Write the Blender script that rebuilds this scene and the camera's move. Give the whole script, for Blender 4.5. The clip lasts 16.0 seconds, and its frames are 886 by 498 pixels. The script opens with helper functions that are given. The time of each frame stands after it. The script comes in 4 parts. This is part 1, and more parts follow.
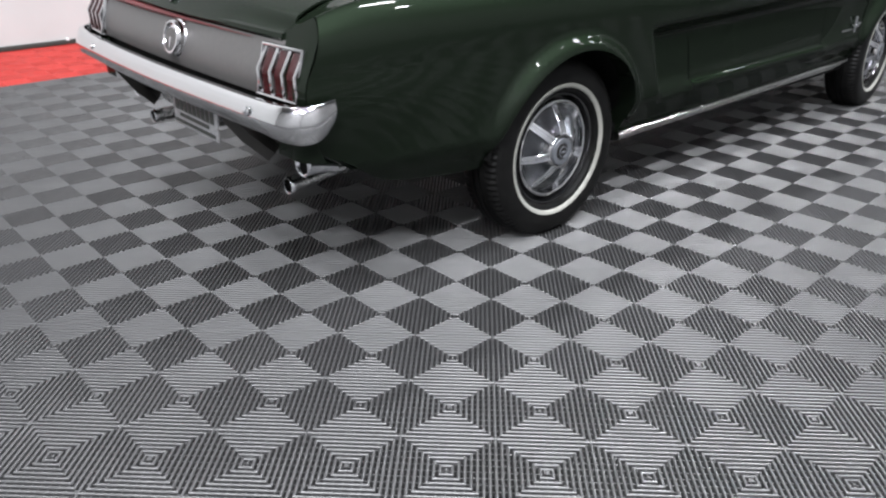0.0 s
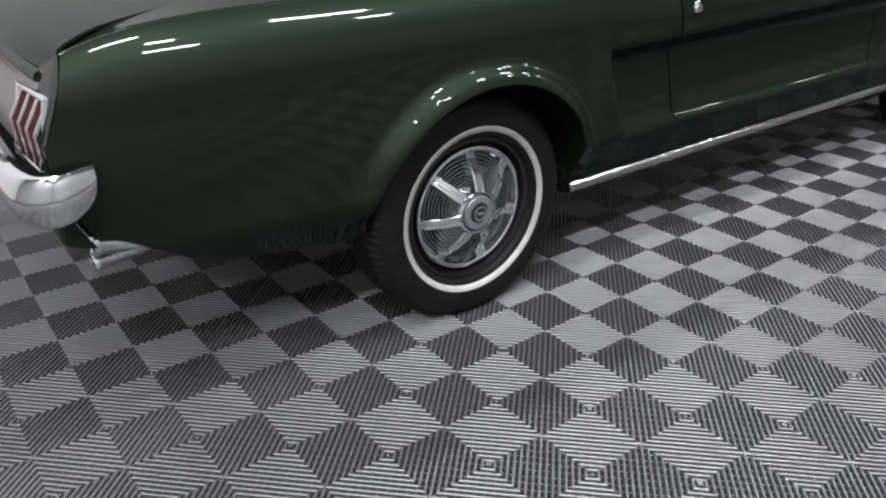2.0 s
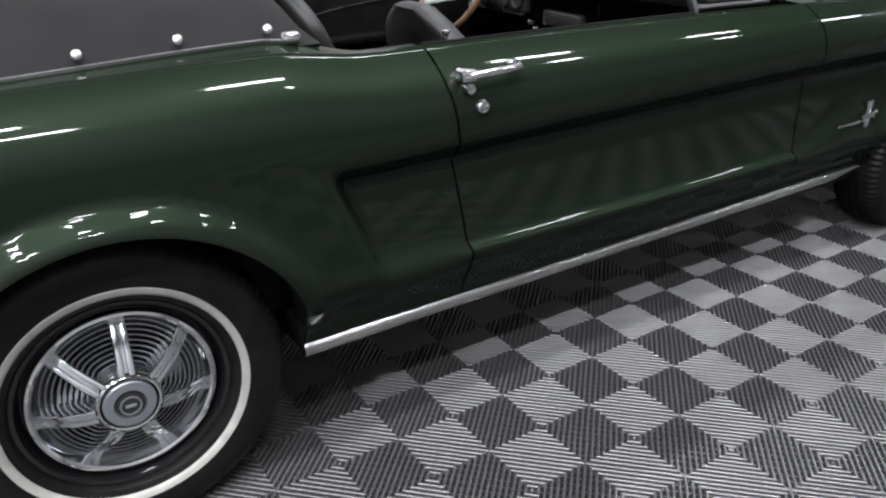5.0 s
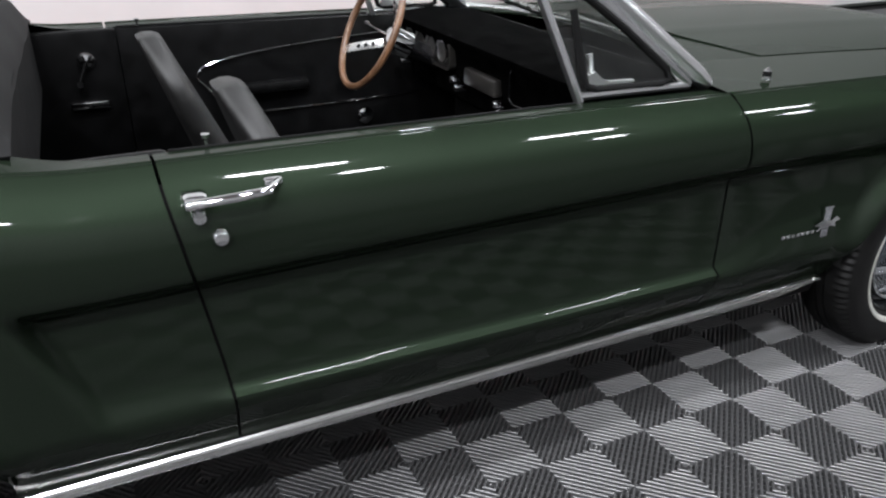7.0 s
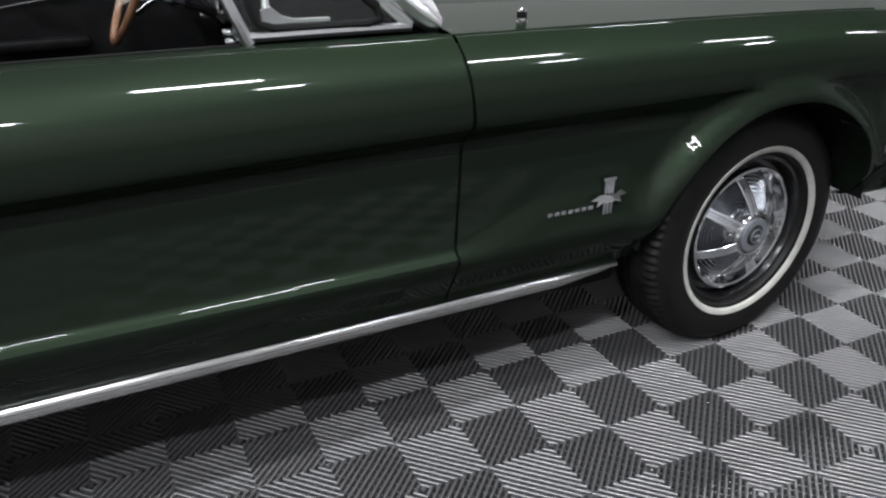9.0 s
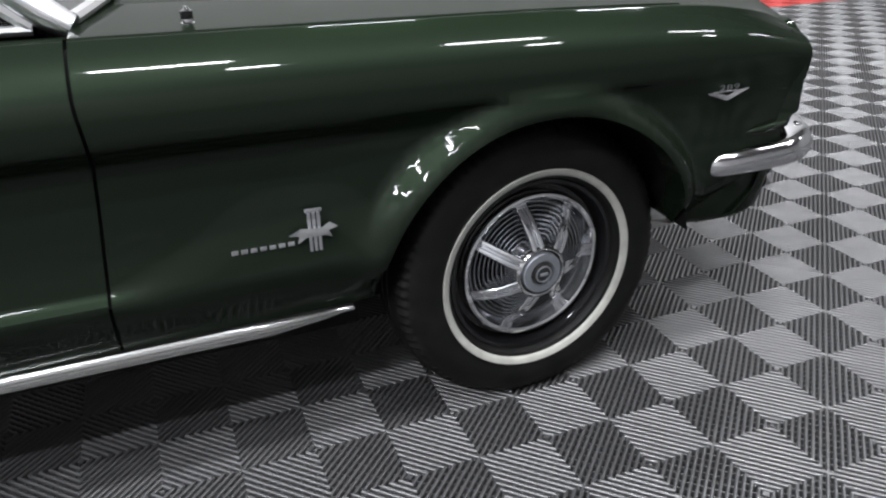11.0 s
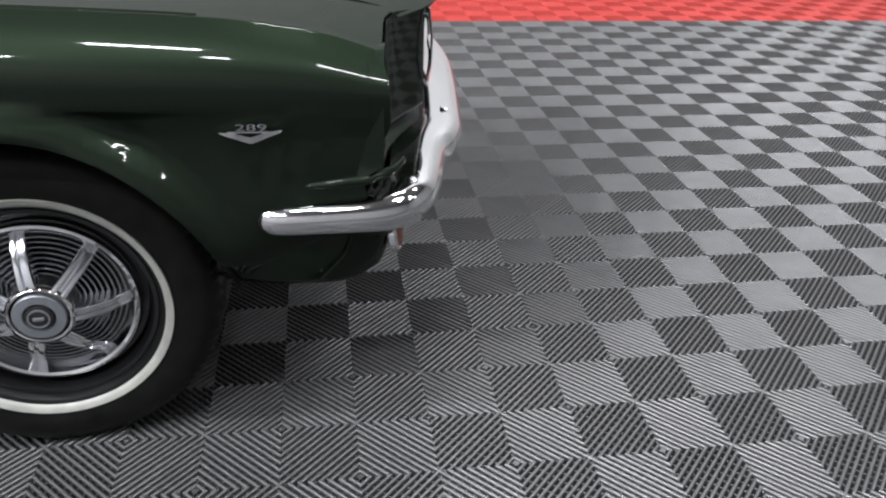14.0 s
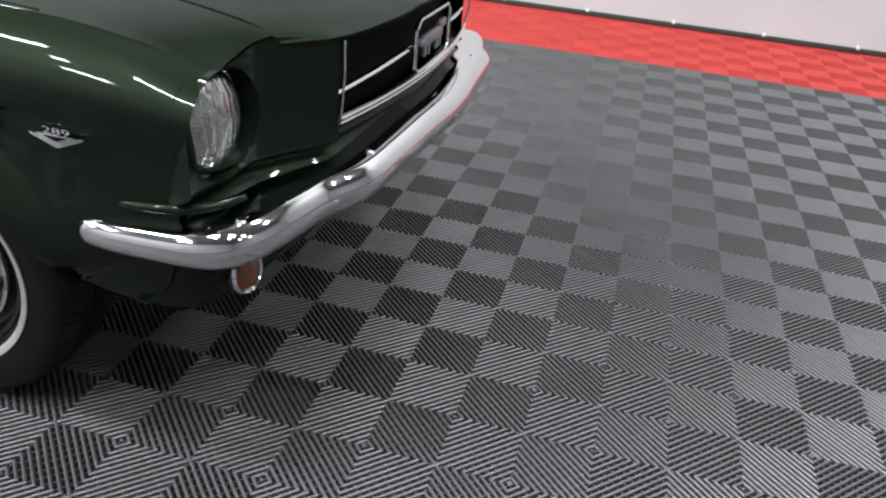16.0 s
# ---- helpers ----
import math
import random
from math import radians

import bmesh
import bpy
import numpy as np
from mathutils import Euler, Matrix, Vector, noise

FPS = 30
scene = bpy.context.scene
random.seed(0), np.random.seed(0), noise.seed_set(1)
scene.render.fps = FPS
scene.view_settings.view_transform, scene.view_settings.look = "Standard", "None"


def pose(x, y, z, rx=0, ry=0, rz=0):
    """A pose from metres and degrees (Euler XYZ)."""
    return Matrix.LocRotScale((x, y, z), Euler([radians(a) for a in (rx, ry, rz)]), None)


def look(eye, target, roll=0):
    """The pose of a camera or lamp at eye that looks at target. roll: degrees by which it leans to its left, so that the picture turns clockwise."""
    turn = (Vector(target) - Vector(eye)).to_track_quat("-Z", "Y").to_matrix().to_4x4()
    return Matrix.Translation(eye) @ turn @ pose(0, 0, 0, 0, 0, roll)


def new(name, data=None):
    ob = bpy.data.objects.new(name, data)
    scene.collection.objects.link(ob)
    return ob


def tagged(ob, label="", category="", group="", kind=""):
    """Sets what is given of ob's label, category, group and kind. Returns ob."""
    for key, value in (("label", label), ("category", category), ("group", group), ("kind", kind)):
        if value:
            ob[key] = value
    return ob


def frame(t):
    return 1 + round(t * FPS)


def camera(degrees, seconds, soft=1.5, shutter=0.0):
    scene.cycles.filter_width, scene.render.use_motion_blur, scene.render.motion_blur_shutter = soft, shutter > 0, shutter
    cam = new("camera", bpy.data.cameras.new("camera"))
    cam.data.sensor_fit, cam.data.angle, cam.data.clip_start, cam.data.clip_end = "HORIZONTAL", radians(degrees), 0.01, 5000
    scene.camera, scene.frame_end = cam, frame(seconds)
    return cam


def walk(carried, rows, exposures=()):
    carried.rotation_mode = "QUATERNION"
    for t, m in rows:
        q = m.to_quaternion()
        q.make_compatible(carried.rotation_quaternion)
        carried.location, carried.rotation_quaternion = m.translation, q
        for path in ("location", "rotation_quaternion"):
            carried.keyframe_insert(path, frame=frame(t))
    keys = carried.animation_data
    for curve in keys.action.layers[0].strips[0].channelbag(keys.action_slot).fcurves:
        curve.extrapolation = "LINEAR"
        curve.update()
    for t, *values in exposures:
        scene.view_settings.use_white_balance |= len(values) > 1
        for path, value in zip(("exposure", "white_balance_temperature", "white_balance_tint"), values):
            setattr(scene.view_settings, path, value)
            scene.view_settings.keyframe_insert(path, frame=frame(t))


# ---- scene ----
cam = camera(60.2, 16.0, soft=2.25)
PATH = [
    (0, (-1.986, -2.415, 1.14), (-0.786, -1.068, 0.276), 0.5),
    (0.5, (-1.785, -2.34, 1.142), (-0.607, -0.985, 0.262), 0.4),
    (1, (-1.602, -2.302, 1.132), (-0.454, -0.918, 0.256), -0.0),
    (1.5, (-1.377, -2.293, 1.136), (-0.299, -0.86, 0.251), -0.4),
    (2, (-1.162, -2.256, 1.125), (-0.12, -0.8, 0.236), -0.5),
    (2.5, (-0.98, -2.182, 1.129), (0.063, -0.736, 0.224), -0.2),
    (3, (-0.793, -2.138, 1.112), (0.234, -0.68, 0.207), 0.5),
    (3.5, (-0.599, -2.178, 1.121), (0.358, -0.67, 0.221), -0.4),
    (4, (-0.431, -2.148, 1.121), (0.52, -0.639, 0.216), -0.3),
    (4.5, (-0.272, -2.101, 1.135), (0.692, -0.597, 0.236), -0.4),
    (5, (-0.111, -2.099, 1.175), (0.835, -0.562, 0.313), -0.8),
    (5.2, (-0.021, -2.111, 1.2), (0.891, -0.547, 0.349), -1.0),
    (7.3, (0.729, -2.015, 1.299), (1.448, -0.37, 0.419), -0.3),
    (7.5, (0.804, -2.037, 1.281), (1.502, -0.38, 0.405), -0.7),
    (8, (0.965, -2.049, 1.235), (1.673, -0.401, 0.351), -0.8),
    (8.5, (1.131, -2.001, 1.188), (1.884, -0.392, 0.27), 0.1),
    (9, (1.333, -2.032, 1.148), (2.061, -0.408, 0.236), -0.1),
    (9.2, (1.421, -2.07, 1.141), (2.111, -0.425, 0.237), -0.4),
    (11.3, (2.192, -2.049, 1.082), (2.762, -0.358, 0.179), -1.6),
    (11.5, (2.278, -2.058, 1.089), (2.818, -0.361, 0.178), -1.6),
    (12, (2.475, -2.044, 1.087), (2.988, -0.349, 0.158), -1.7),
    (12.5, (2.684, -2.018, 1.092), (3.163, -0.33, 0.133), -1.5),
    (13, (2.903, -2.039, 1.088), (3.312, -0.331, 0.131), -1.2),
    (13.5, (3.114, -2.051, 1.087), (3.438, -0.321, 0.137), -0.2),
    (14, (3.286, -1.998, 1.099), (3.543, -0.269, 0.126), 2.1),
    (14.5, (3.474, -1.945, 1.107), (3.601, -0.207, 0.126), 3.0),
    (15, (3.693, -1.917, 1.124), (3.608, -0.17, 0.153), 3.8),
    (15.5, (3.867, -1.832, 1.137), (3.593, -0.107, 0.162), 4.7),
    (16, (3.999, -1.722, 1.129), (3.585, -0.023, 0.158), 5.5),
]
walk(cam, [(t, look(eye, target, roll)) for t, eye, target, roll in PATH])

# ---- light ----
world = bpy.data.worlds.new("room_air")
scene.world = world
world.use_nodes = True
world.node_tree.nodes["Background"].inputs[0].default_value = (0.75, 0.8, 0.9, 1)
world.node_tree.nodes["Background"].inputs[1].default_value = 0.007
scene.view_settings.exposure = 0.0

ROOM = (-9.0, 13.0, -8.0, 4.0)      # x from, x to, y from, y to
CEIL = 7.0
# x, y, length, watts: a row of long tubes beside the car and a row of short ones, then six unseen lamps added to light
# the floor ribs: three at the walkway end, three on the far side past the tail and the nose
FIXTURES = [(2.23 + 3.42 * k, -1.9, 1.2, w) for k, w in zip(range(-3, 4), (150, 170, 215, 225, 165, 90, 90))] + [(3.1 + 3.42 * k, -3.4, 0.5, w) for k, w in zip(range(-3, 3), (90, 110, 110, 90, 75, 75))] + [(-7.0 + 3.42 * k, -5.4, 1.2, w) for k, w in enumerate((470, 450, 295))] + [(x, 2.2, 1.2, 205) for x in (-2.54, 4.3, 7.72)]


def tube_lamp(x, y, length, watts):
    data = bpy.data.lights.new("tube_light", "AREA")
    data.shape, data.size, data.size_y = "RECTANGLE", length, 0.2
    data.energy, data.color = watts, (0.93, 0.95, 1.0)
    ob = new("tube_light", data)
    ob.matrix_world = pose(x, y, CEIL - 0.115)
    return ob


# ---- materials ----
def principled(name, color, rough=0.5, metal=0.0, coat=0.0, spec=0.5):
    m = bpy.data.materials.new(name)
    m.use_nodes = True
    b = m.node_tree.nodes["Principled BSDF"]
    b.inputs["Base Color"].default_value = (*color, 1)
    b.inputs["Roughness"].default_value = rough
    b.inputs["Metallic"].default_value = metal
    b.inputs["Coat Weight"].default_value = coat
    b.inputs["Coat Roughness"].default_value = 0.03
    b.inputs["Specular IOR Level"].default_value = spec
    return m


def mottled(m, scale, low, high, bump=0.0, bump_scale=None, rough=None, detail=4.0):
    """Noise between two colours, with fine relief and uneven gloss, in object metres."""
    nt = m.node_tree
    b = nt.nodes["Principled BSDF"]
    tc = nt.nodes.new("ShaderNodeTexCoord")
    n = nt.nodes.new("ShaderNodeTexNoise")
    n.inputs["Scale"].default_value, n.inputs["Detail"].default_value = scale, detail
    nt.links.new(tc.outputs["Object"], n.inputs["Vector"])
    r = nt.nodes.new("ShaderNodeValToRGB")
    r.color_ramp.elements[0].position, r.color_ramp.elements[1].position = 0.3, 0.7
    r.color_ramp.elements[0].color, r.color_ramp.elements[1].color = (*low, 1), (*high, 1)
    nt.links.new(n.outputs["Fac"], r.inputs["Fac"])
    nt.links.new(r.outputs["Color"], b.inputs["Base Color"])
    if rough:
        mr = nt.nodes.new("ShaderNodeMapRange")
        mr.inputs["To Min"].default_value, mr.inputs["To Max"].default_value = rough
        nt.links.new(n.outputs["Fac"], mr.inputs["Value"])
        nt.links.new(mr.outputs["Result"], b.inputs["Roughness"])
    if bump:
        n2 = nt.nodes.new("ShaderNodeTexNoise")
        n2.inputs["Scale"].default_value = bump_scale or scale * 8
        nt.links.new(tc.outputs["Object"], n2.inputs["Vector"])
        bp = nt.nodes.new("ShaderNodeBump")
        bp.inputs["Strength"].default_value, bp.inputs["Distance"].default_value = bump, 0.002
        nt.links.new(n2.outputs["Fac"], bp.inputs["Height"])
        nt.links.new(bp.outputs["Normal"], b.inputs["Normal"])
    return m


paint = mottled(principled("green_paint", (0.015, 0.026, 0.0155), 0.42, 0.5, 0.43, 0.0), 900, (0.0097, 0.0145, 0.0093), (0.0142, 0.0211, 0.0137), 0.012, 14)
paint.node_tree.nodes["Principled BSDF"].inputs["Specular Tint"].default_value = (0.22, 0.3, 0.22, 1)
paint.node_tree.nodes["Principled BSDF"].inputs["Coat Roughness"].default_value = 0.045
paint.node_tree.nodes["Principled BSDF"].inputs["Coat IOR"].default_value = 1.45
# Grey put in for the white wall mirrored by the tail's green paint.
tail_grey = mottled(principled("tail_panel_grey", (0.105, 0.1, 0.098), 0.5, 0.2, 0.08), 60, (0.098, 0.094, 0.092), (0.112, 0.107, 0.104), 0.03, 500, (0.45, 0.55))
chrome = principled("chrome", (0.72, 0.72, 0.73), 0.06, 1.0)
steel = mottled(principled("brushed_steel", (0.6, 0.6, 0.6), 0.25, 1.0), 40, (0.5, 0.5, 0.5), (0.66, 0.66, 0.65), 0, None, (0.18, 0.34))
trim = principled("polished_trim", (0.8, 0.8, 0.81), 0.3, 1.0)
sill_metal = mottled(principled("anodised_sill", (0.6, 0.6, 0.59), 0.2, 1.0), 6, (0.54, 0.54, 0.53), (0.64, 0.64, 0.63))
rubber = mottled(principled("tyre_rubber", (0.005, 0.005, 0.005), 0.5, 0, 0, 0.2), 25, (0.0035, 0.0035, 0.0035), (0.008, 0.0078, 0.0075), 0.15, 240, (0.38, 0.55))
whitewall = mottled(principled("whitewall_rubber", (0.6, 0.58, 0.52), 0.5), 30, (0.31, 0.31, 0.28), (0.40, 0.395, 0.36))
black = principled("flat_black", (0.004, 0.004, 0.004), 0.8, 0, 0, 0.15)
gloss_black = principled("gloss_black", (0.006, 0.006, 0.0065), 0.2, 0, 0.3)
vinyl = mottled(principled("black_vinyl", (0.004, 0.004, 0.0042), 0.5, 0, 0, 0.1), 18, (0.0016, 0.0016, 0.0016), (0.004, 0.004, 0.0042), 0.25, 500, (0.3, 0.46))
carpet = mottled(principled("black_carpet", (0.004, 0.004, 0.004), 0.95, 0, 0, 0.1), 300, (0.002, 0.002, 0.002), (0.007, 0.007, 0.007), 0.6, 700)
red_lens = principled("red_lens", (0.032, 0.002, 0.0028), 0.18, 0, 0.5)
amber = principled("amber_lens", (0.17, 0.04, 0.012), 0.25, 0, 0.4)
# Red floor border as mirrored below the trunk lid, put in as a colour.
mirrored_red = principled("red_stripe_reflection", (0.11, 0.006, 0.008), 0.4, 0, 0.1)
wood_rim = mottled(principled("walnut_rim", (0.1, 0.05, 0.025), 0.3, 0, 0.5), 30, (0.06, 0.028, 0.014), (0.13, 0.066, 0.034))
grey_tile = mottled(principled("grey_polymer", (0.06, 0.06, 0.062), 0.3, 0, 0, 1.0), 3.0, (0.036, 0.036, 0.037), (0.046, 0.046, 0.047), 0.05, 400, (0.34, 0.46), 8.0)
grey_tile.node_tree.nodes["Principled BSDF"].inputs["IOR"].default_value = 1.66
far_tile = mottled(principled("grey_polymer_far", (0.035, 0.035, 0.036), 0.5, 0, 0, 0.5), 3.0, (0.03, 0.03, 0.031), (0.04, 0.04, 0.041), 0.3, 60, (0.45, 0.6), 8.0)
red_tile = mottled(principled("red_polymer", (0.5, 0.02, 0.015), 0.4), 3.0, (0.40, 0.026, 0.02), (0.47, 0.036, 0.028), 0.12, 400, (0.36, 0.55), 8.0)
slab_dark = mottled(principled("dark_subfloor", (0.008, 0.008, 0.008), 0.95, 0, 0, 0.1), 8, (0.005, 0.005, 0.005), (0.012, 0.012, 0.011), 0.3)
wall_white = mottled(principled("white_wall_paint", (0.58, 0.58, 0.57), 0.55), 1.5, (0.55, 0.55, 0.54), (0.61, 0.61, 0.6), 0.08, 180)
ceil_mat = mottled(principled("ceiling_paint", (0.27, 0.27, 0.27), 0.8), 2, (0.25, 0.25, 0.25), (0.29, 0.29, 0.29))
pale_wall = mottled(principled("grey_wall_paint", (0.25, 0.25, 0.25), 0.7), 1.5, (0.22, 0.22, 0.22), (0.28, 0.28, 0.28), 0.08, 180)
dark_trim = principled("dark_base_strip", (0.04, 0.045, 0.04), 0.5)
ridge_metal = principled("ridged_metal", (0.36, 0.37, 0.39), 0.16, 1.0)
spoke_metal = principled("bright_spoke_metal", (0.8, 0.81, 0.84), 0.12, 1.0)
worn_vinyl = mottled(principled("worn_grey_vinyl", (0.03, 0.029, 0.029), 0.5, 0, 0, 0.4), 7, (0.003, 0.003, 0.003), (0.02, 0.0195, 0.019), 0.25, 400, (0.4, 0.6))
dash_pad = mottled(principled("dash_pad_vinyl", (0.004, 0.004, 0.004), 0.85, 0, 0, 0.0), 18, (0.0008, 0.0008, 0.0008), (0.002, 0.002, 0.002), 0.3, 400, (0.75, 0.95))
pewter = mottled(principled("dull_plate_metal", (0.3, 0.3, 0.31), 0.45, 0.3), 90, (0.34, 0.34, 0.35), (0.52, 0.52, 0.53), 0.1, 300)
satin = principled("satin_grey_metal", (0.27, 0.285, 0.31), 0.36, 0.6)
hub_dark = principled("dark_medallion", (0.03, 0.028, 0.026), 0.3, 0.4, 0.5)
boot_vinyl = mottled(principled("matte_boot_vinyl", (0.01, 0.01, 0.01), 0.7, 0, 0, 0.15), 10, (0.006, 0.006, 0.0062), (0.011, 0.0108, 0.0107), 0.3, 350, (0.6, 0.8))
white_plastic = principled("white_plastic", (0.75, 0.75, 0.75), 0.4)


def glass_material(name, color=(1, 1, 1), rough=0.0):
    m = principled(name, color, rough)
    m.node_tree.nodes["Principled BSDF"].inputs["Transmission Weight"].default_value = 1.0
    m.node_tree.nodes["Principled BSDF"].inputs["IOR"].default_value = 1.45
    return m


glass = glass_material("clear_glass", (0.94, 0.97, 0.95))
lens_glass = principled("fluted_lens", (0.42, 0.43, 0.42), 0.13, 0.9, 1.0)
nt = lens_glass.node_tree
wv = nt.nodes.new("ShaderNodeTexWave")
wv.bands_direction = "Y"
wv.inputs["Scale"].default_value = 18
wv.inputs["Distortion"].default_value = 5.0
wv.inputs["Detail Scale"].default_value = 3.0
bp = nt.nodes.new("ShaderNodeBump")
bp.inputs["Strength"].default_value, bp.inputs["Distance"].default_value = 0.3, 0.005
tcn = nt.nodes.new("ShaderNodeTexCoord")
nt.links.new(tcn.outputs["Object"], wv.inputs["Vector"])
nt.links.new(wv.outputs["Fac"], bp.inputs["Height"])
nt.links.new(bp.outputs["Normal"], nt.nodes["Principled BSDF"].inputs["Normal"])


# ---- mesh helpers ----
def bm_box(x0, x1, y0, y1, z0, z1, bevel=0.0, seg=2):
    bm = bmesh.new()
    bmesh.ops.create_cube(bm, size=1.0, matrix=Matrix.Translation(((x0 + x1) / 2, (y0 + y1) / 2, (z0 + z1) / 2)) @ Matrix.Diagonal((x1 - x0, y1 - y0, z1 - z0, 1)))
    if bevel:
        bmesh.ops.bevel(bm, geom=bm.edges[:], offset=bevel, segments=seg, affect="EDGES", profile=0.5)
    return bm


def grid_bm(pts, close_u=False, close_v=False):
    """A quad sheet over rows of points."""
    bm = bmesh.new()
    vs = [[bm.verts.new(p) for p in row] for row in pts]
    nu, nv = len(vs), len(vs[0])
    for i in range(nu if close_u else nu - 1):
        for j in range(nv if close_v else nv - 1):
            quad = (vs[i][j], vs[(i + 1) % nu][j], vs[(i + 1) % nu][(j + 1) % nv], vs[i][(j + 1) % nv])
            if len(set(quad)) == 4:
                try:
                    bm.faces.new(quad)
                except ValueError:
                    pass
    return bm


def tube_bm(path, radius, n=10, squash=(1.0, 1.0), caps=True):
    """A round rod along a list of points; radius may be a list."""
    pts = [Vector(p) for p in path]
    rows, side = [], None
    for i, p in enumerate(pts):
        d = (pts[min(i + 1, len(pts) - 1)] - pts[max(i - 1, 0)]).normalized()
        if side is None:
            up = Vector((0, 0, 1)) if abs(d.z) < 0.9 else Vector((1, 0, 0))
            side = d.cross(up).normalized()
        side = (side - d * side.dot(d)).normalized()
        up = side.cross(d)
        r = radius[i] if isinstance(radius, (list, tuple)) else radius
        rows.append([p + side * (r * squash[0] * math.cos(2 * math.pi * k / n)) + up * (r * squash[1] * math.sin(2 * math.pi * k / n)) for k in range(n)])
    bm = grid_bm(rows, False, True)
    if caps:
        bm.verts.ensure_lookup_table()
        bm.faces.new([bm.verts[k] for k in range(n)])
        m = (len(rows) - 1) * n
        bm.faces.new([bm.verts[m + k] for k in reversed(range(n))])
    return bm


def lathe_bm(profile, n=48, axis="y"):
    """Spin (radius, offset) pairs round the wheel axis; offset is along -y (outwards on the right side)."""
    rows = []
    for r, o in profile:
        rows.append([(r * math.cos(2 * math.pi * k / n), -o, r * math.sin(2 * math.pi * k / n)) for k in range(n)])
    return grid_bm(rows, False, True)


def thicken(bm, d):
    bmesh.ops.recalc_face_normals(bm, faces=bm.faces[:])
    bmesh.ops.solidify(bm, geom=bm.faces[:], thickness=d)
    return bm


def join_bm(*bms):
    out = bmesh.new()
    for b in bms:
        me = bpy.data.meshes.new("tmp")
        b.to_mesh(me)
        out.from_mesh(me)
        bpy.data.meshes.remove(me)
        b.free()
    return out


def part(name, bm, material, parent=None, label="", smooth=True, m=None, angle=40):
    """One bmesh as one mesh object under a thing or under a part."""
    me = bpy.data.meshes.new(name)
    bmesh.ops.recalc_face_normals(bm, faces=bm.faces[:])
    if m is not None:
        bmesh.ops.transform(bm, matrix=m, verts=bm.verts[:])
    bm.to_mesh(me)
    bm.free()
    me.materials.append(material)
    if smooth:
        me.shade_smooth()
        me.set_sharp_from_angle(angle=radians(angle))
    ob = new(name, me)
    if parent is not None:
        ob.parent = parent
    if label:
        tagged(ob, label)
    return ob


def thing(name, label, category, at=(0, 0, 0), group=""):
    return_ob = new(name)
    return_ob.empty_display_size = 0.1
    return_ob.location = at
    return tagged(return_ob, label, category, group)


def catmull(xs, ys):
    """A smooth curve through points; returns f(x)."""
    xs, ys = np.array(xs, float), np.array(ys, float)
    d = np.diff(ys) / np.diff(xs)
    m = np.zeros(len(xs))
    m[0], m[-1] = d[0], d[-1]
    for i in range(1, len(xs) - 1):
        m[i] = 0 if d[i - 1] * d[i] <= 0 else 2 * d[i - 1] * d[i] / (d[i - 1] + d[i])

    def f(x):
        x = min(max(x, xs[0]), xs[-1])
        k = min(int(np.searchsorted(xs, x, side="right")) - 1, len(xs) - 2)
        k = max(k, 0)
        h = xs[k + 1] - xs[k]
        t = (x - xs[k]) / h
        return float((2 * t ** 3 - 3 * t * t + 1) * ys[k] + (t ** 3 - 2 * t * t + t) * h * m[k] + (3 * t * t - 2 * t ** 3) * ys[k + 1] + (t ** 3 - t * t) * h * m[k + 1])
    return f


def sstep(a, b, x):
    t = min(max((x - a) / (b - a), 0.0), 1.0)
    return t * t * (3 - 2 * t)


# ---- room ----
X0, X1, Y0, Y1 = ROOM
GRID_TURN = 1.08
SQ = 0.153
GRID = pose(0.0866, -0.831, 0, 0, 0, GRID_TURN)     # lattice of the floor tiles
RED_FROM, RED_ROWS = 12, 4                           # first red row of tiles, counted from the lattice's origin

floor_slab = tagged(part("floor", bm_box(X0 - 1, X1 + 1, Y0 - 1, Y1 + 1, -0.2, -0.017), slab_dark), "dark concrete slab under the ventilated tiles", "floor", kind="structure")
wall_n = tagged(part("wall_north", bm_box(X0 - 1, X1 + 1, 0, 0.2, 0.03, CEIL), wall_white, m=pose(0.0, 3.98, 0, 0, 0, GRID_TURN)), "white painted smooth display room wall", "wall", kind="structure")
# Unseen walls and ceiling close the room; their greys shape bounce and reflections.
tagged(part("wall_south", bm_box(X0 - 1, X1 + 1, Y0 - 0.2, Y0, -0.1, CEIL), pale_wall), "unseen grey wall added behind the walkway", "wall", kind="structure")
tagged(part("wall_west", bm_box(X0 - 0.2, X0, Y0, Y1 + 0.6, -0.1, CEIL), pale_wall), "unseen grey end wall added to close the room", "wall", kind="structure")
tagged(part("wall_east", bm_box(X1, X1 + 0.2, Y0, Y1 + 0.6, -0.1, CEIL), pale_wall), "unseen grey end wall added to close the room", "wall", kind="structure")
tagged(part("ceiling", bm_box(X0 - 1, X1 + 1, Y0 - 1, Y1 + 1, CEIL, CEIL + 0.2), ceil_mat), "unseen plain pale grey ceiling", "ceiling", kind="structure")
base_strip = tagged(part("baseboard", bm_box(X0, X1, -0.02, -0.001, 0.0, 0.035, 0.004), dark_trim, m=pose(0.0, 3.98, 0, 0, 0, GRID_TURN)), "dark narrow strip along the foot of the wall", "baseboard", kind="structure")

# Small white marks, evenly spaced along the top of the strip.
for k in range(14):
    part("strip_mark", bm_box(-0.012, 0.012, -0.026, -0.001, 0.028, 0.046, 0.003), white_plastic, base_strip, "small white mark on the strip", m=pose(0.0, 3.98, 0, 0, 0, GRID_TURN) @ Matrix.Translation((-1.4 + 0.612 * k, 0, 0)))

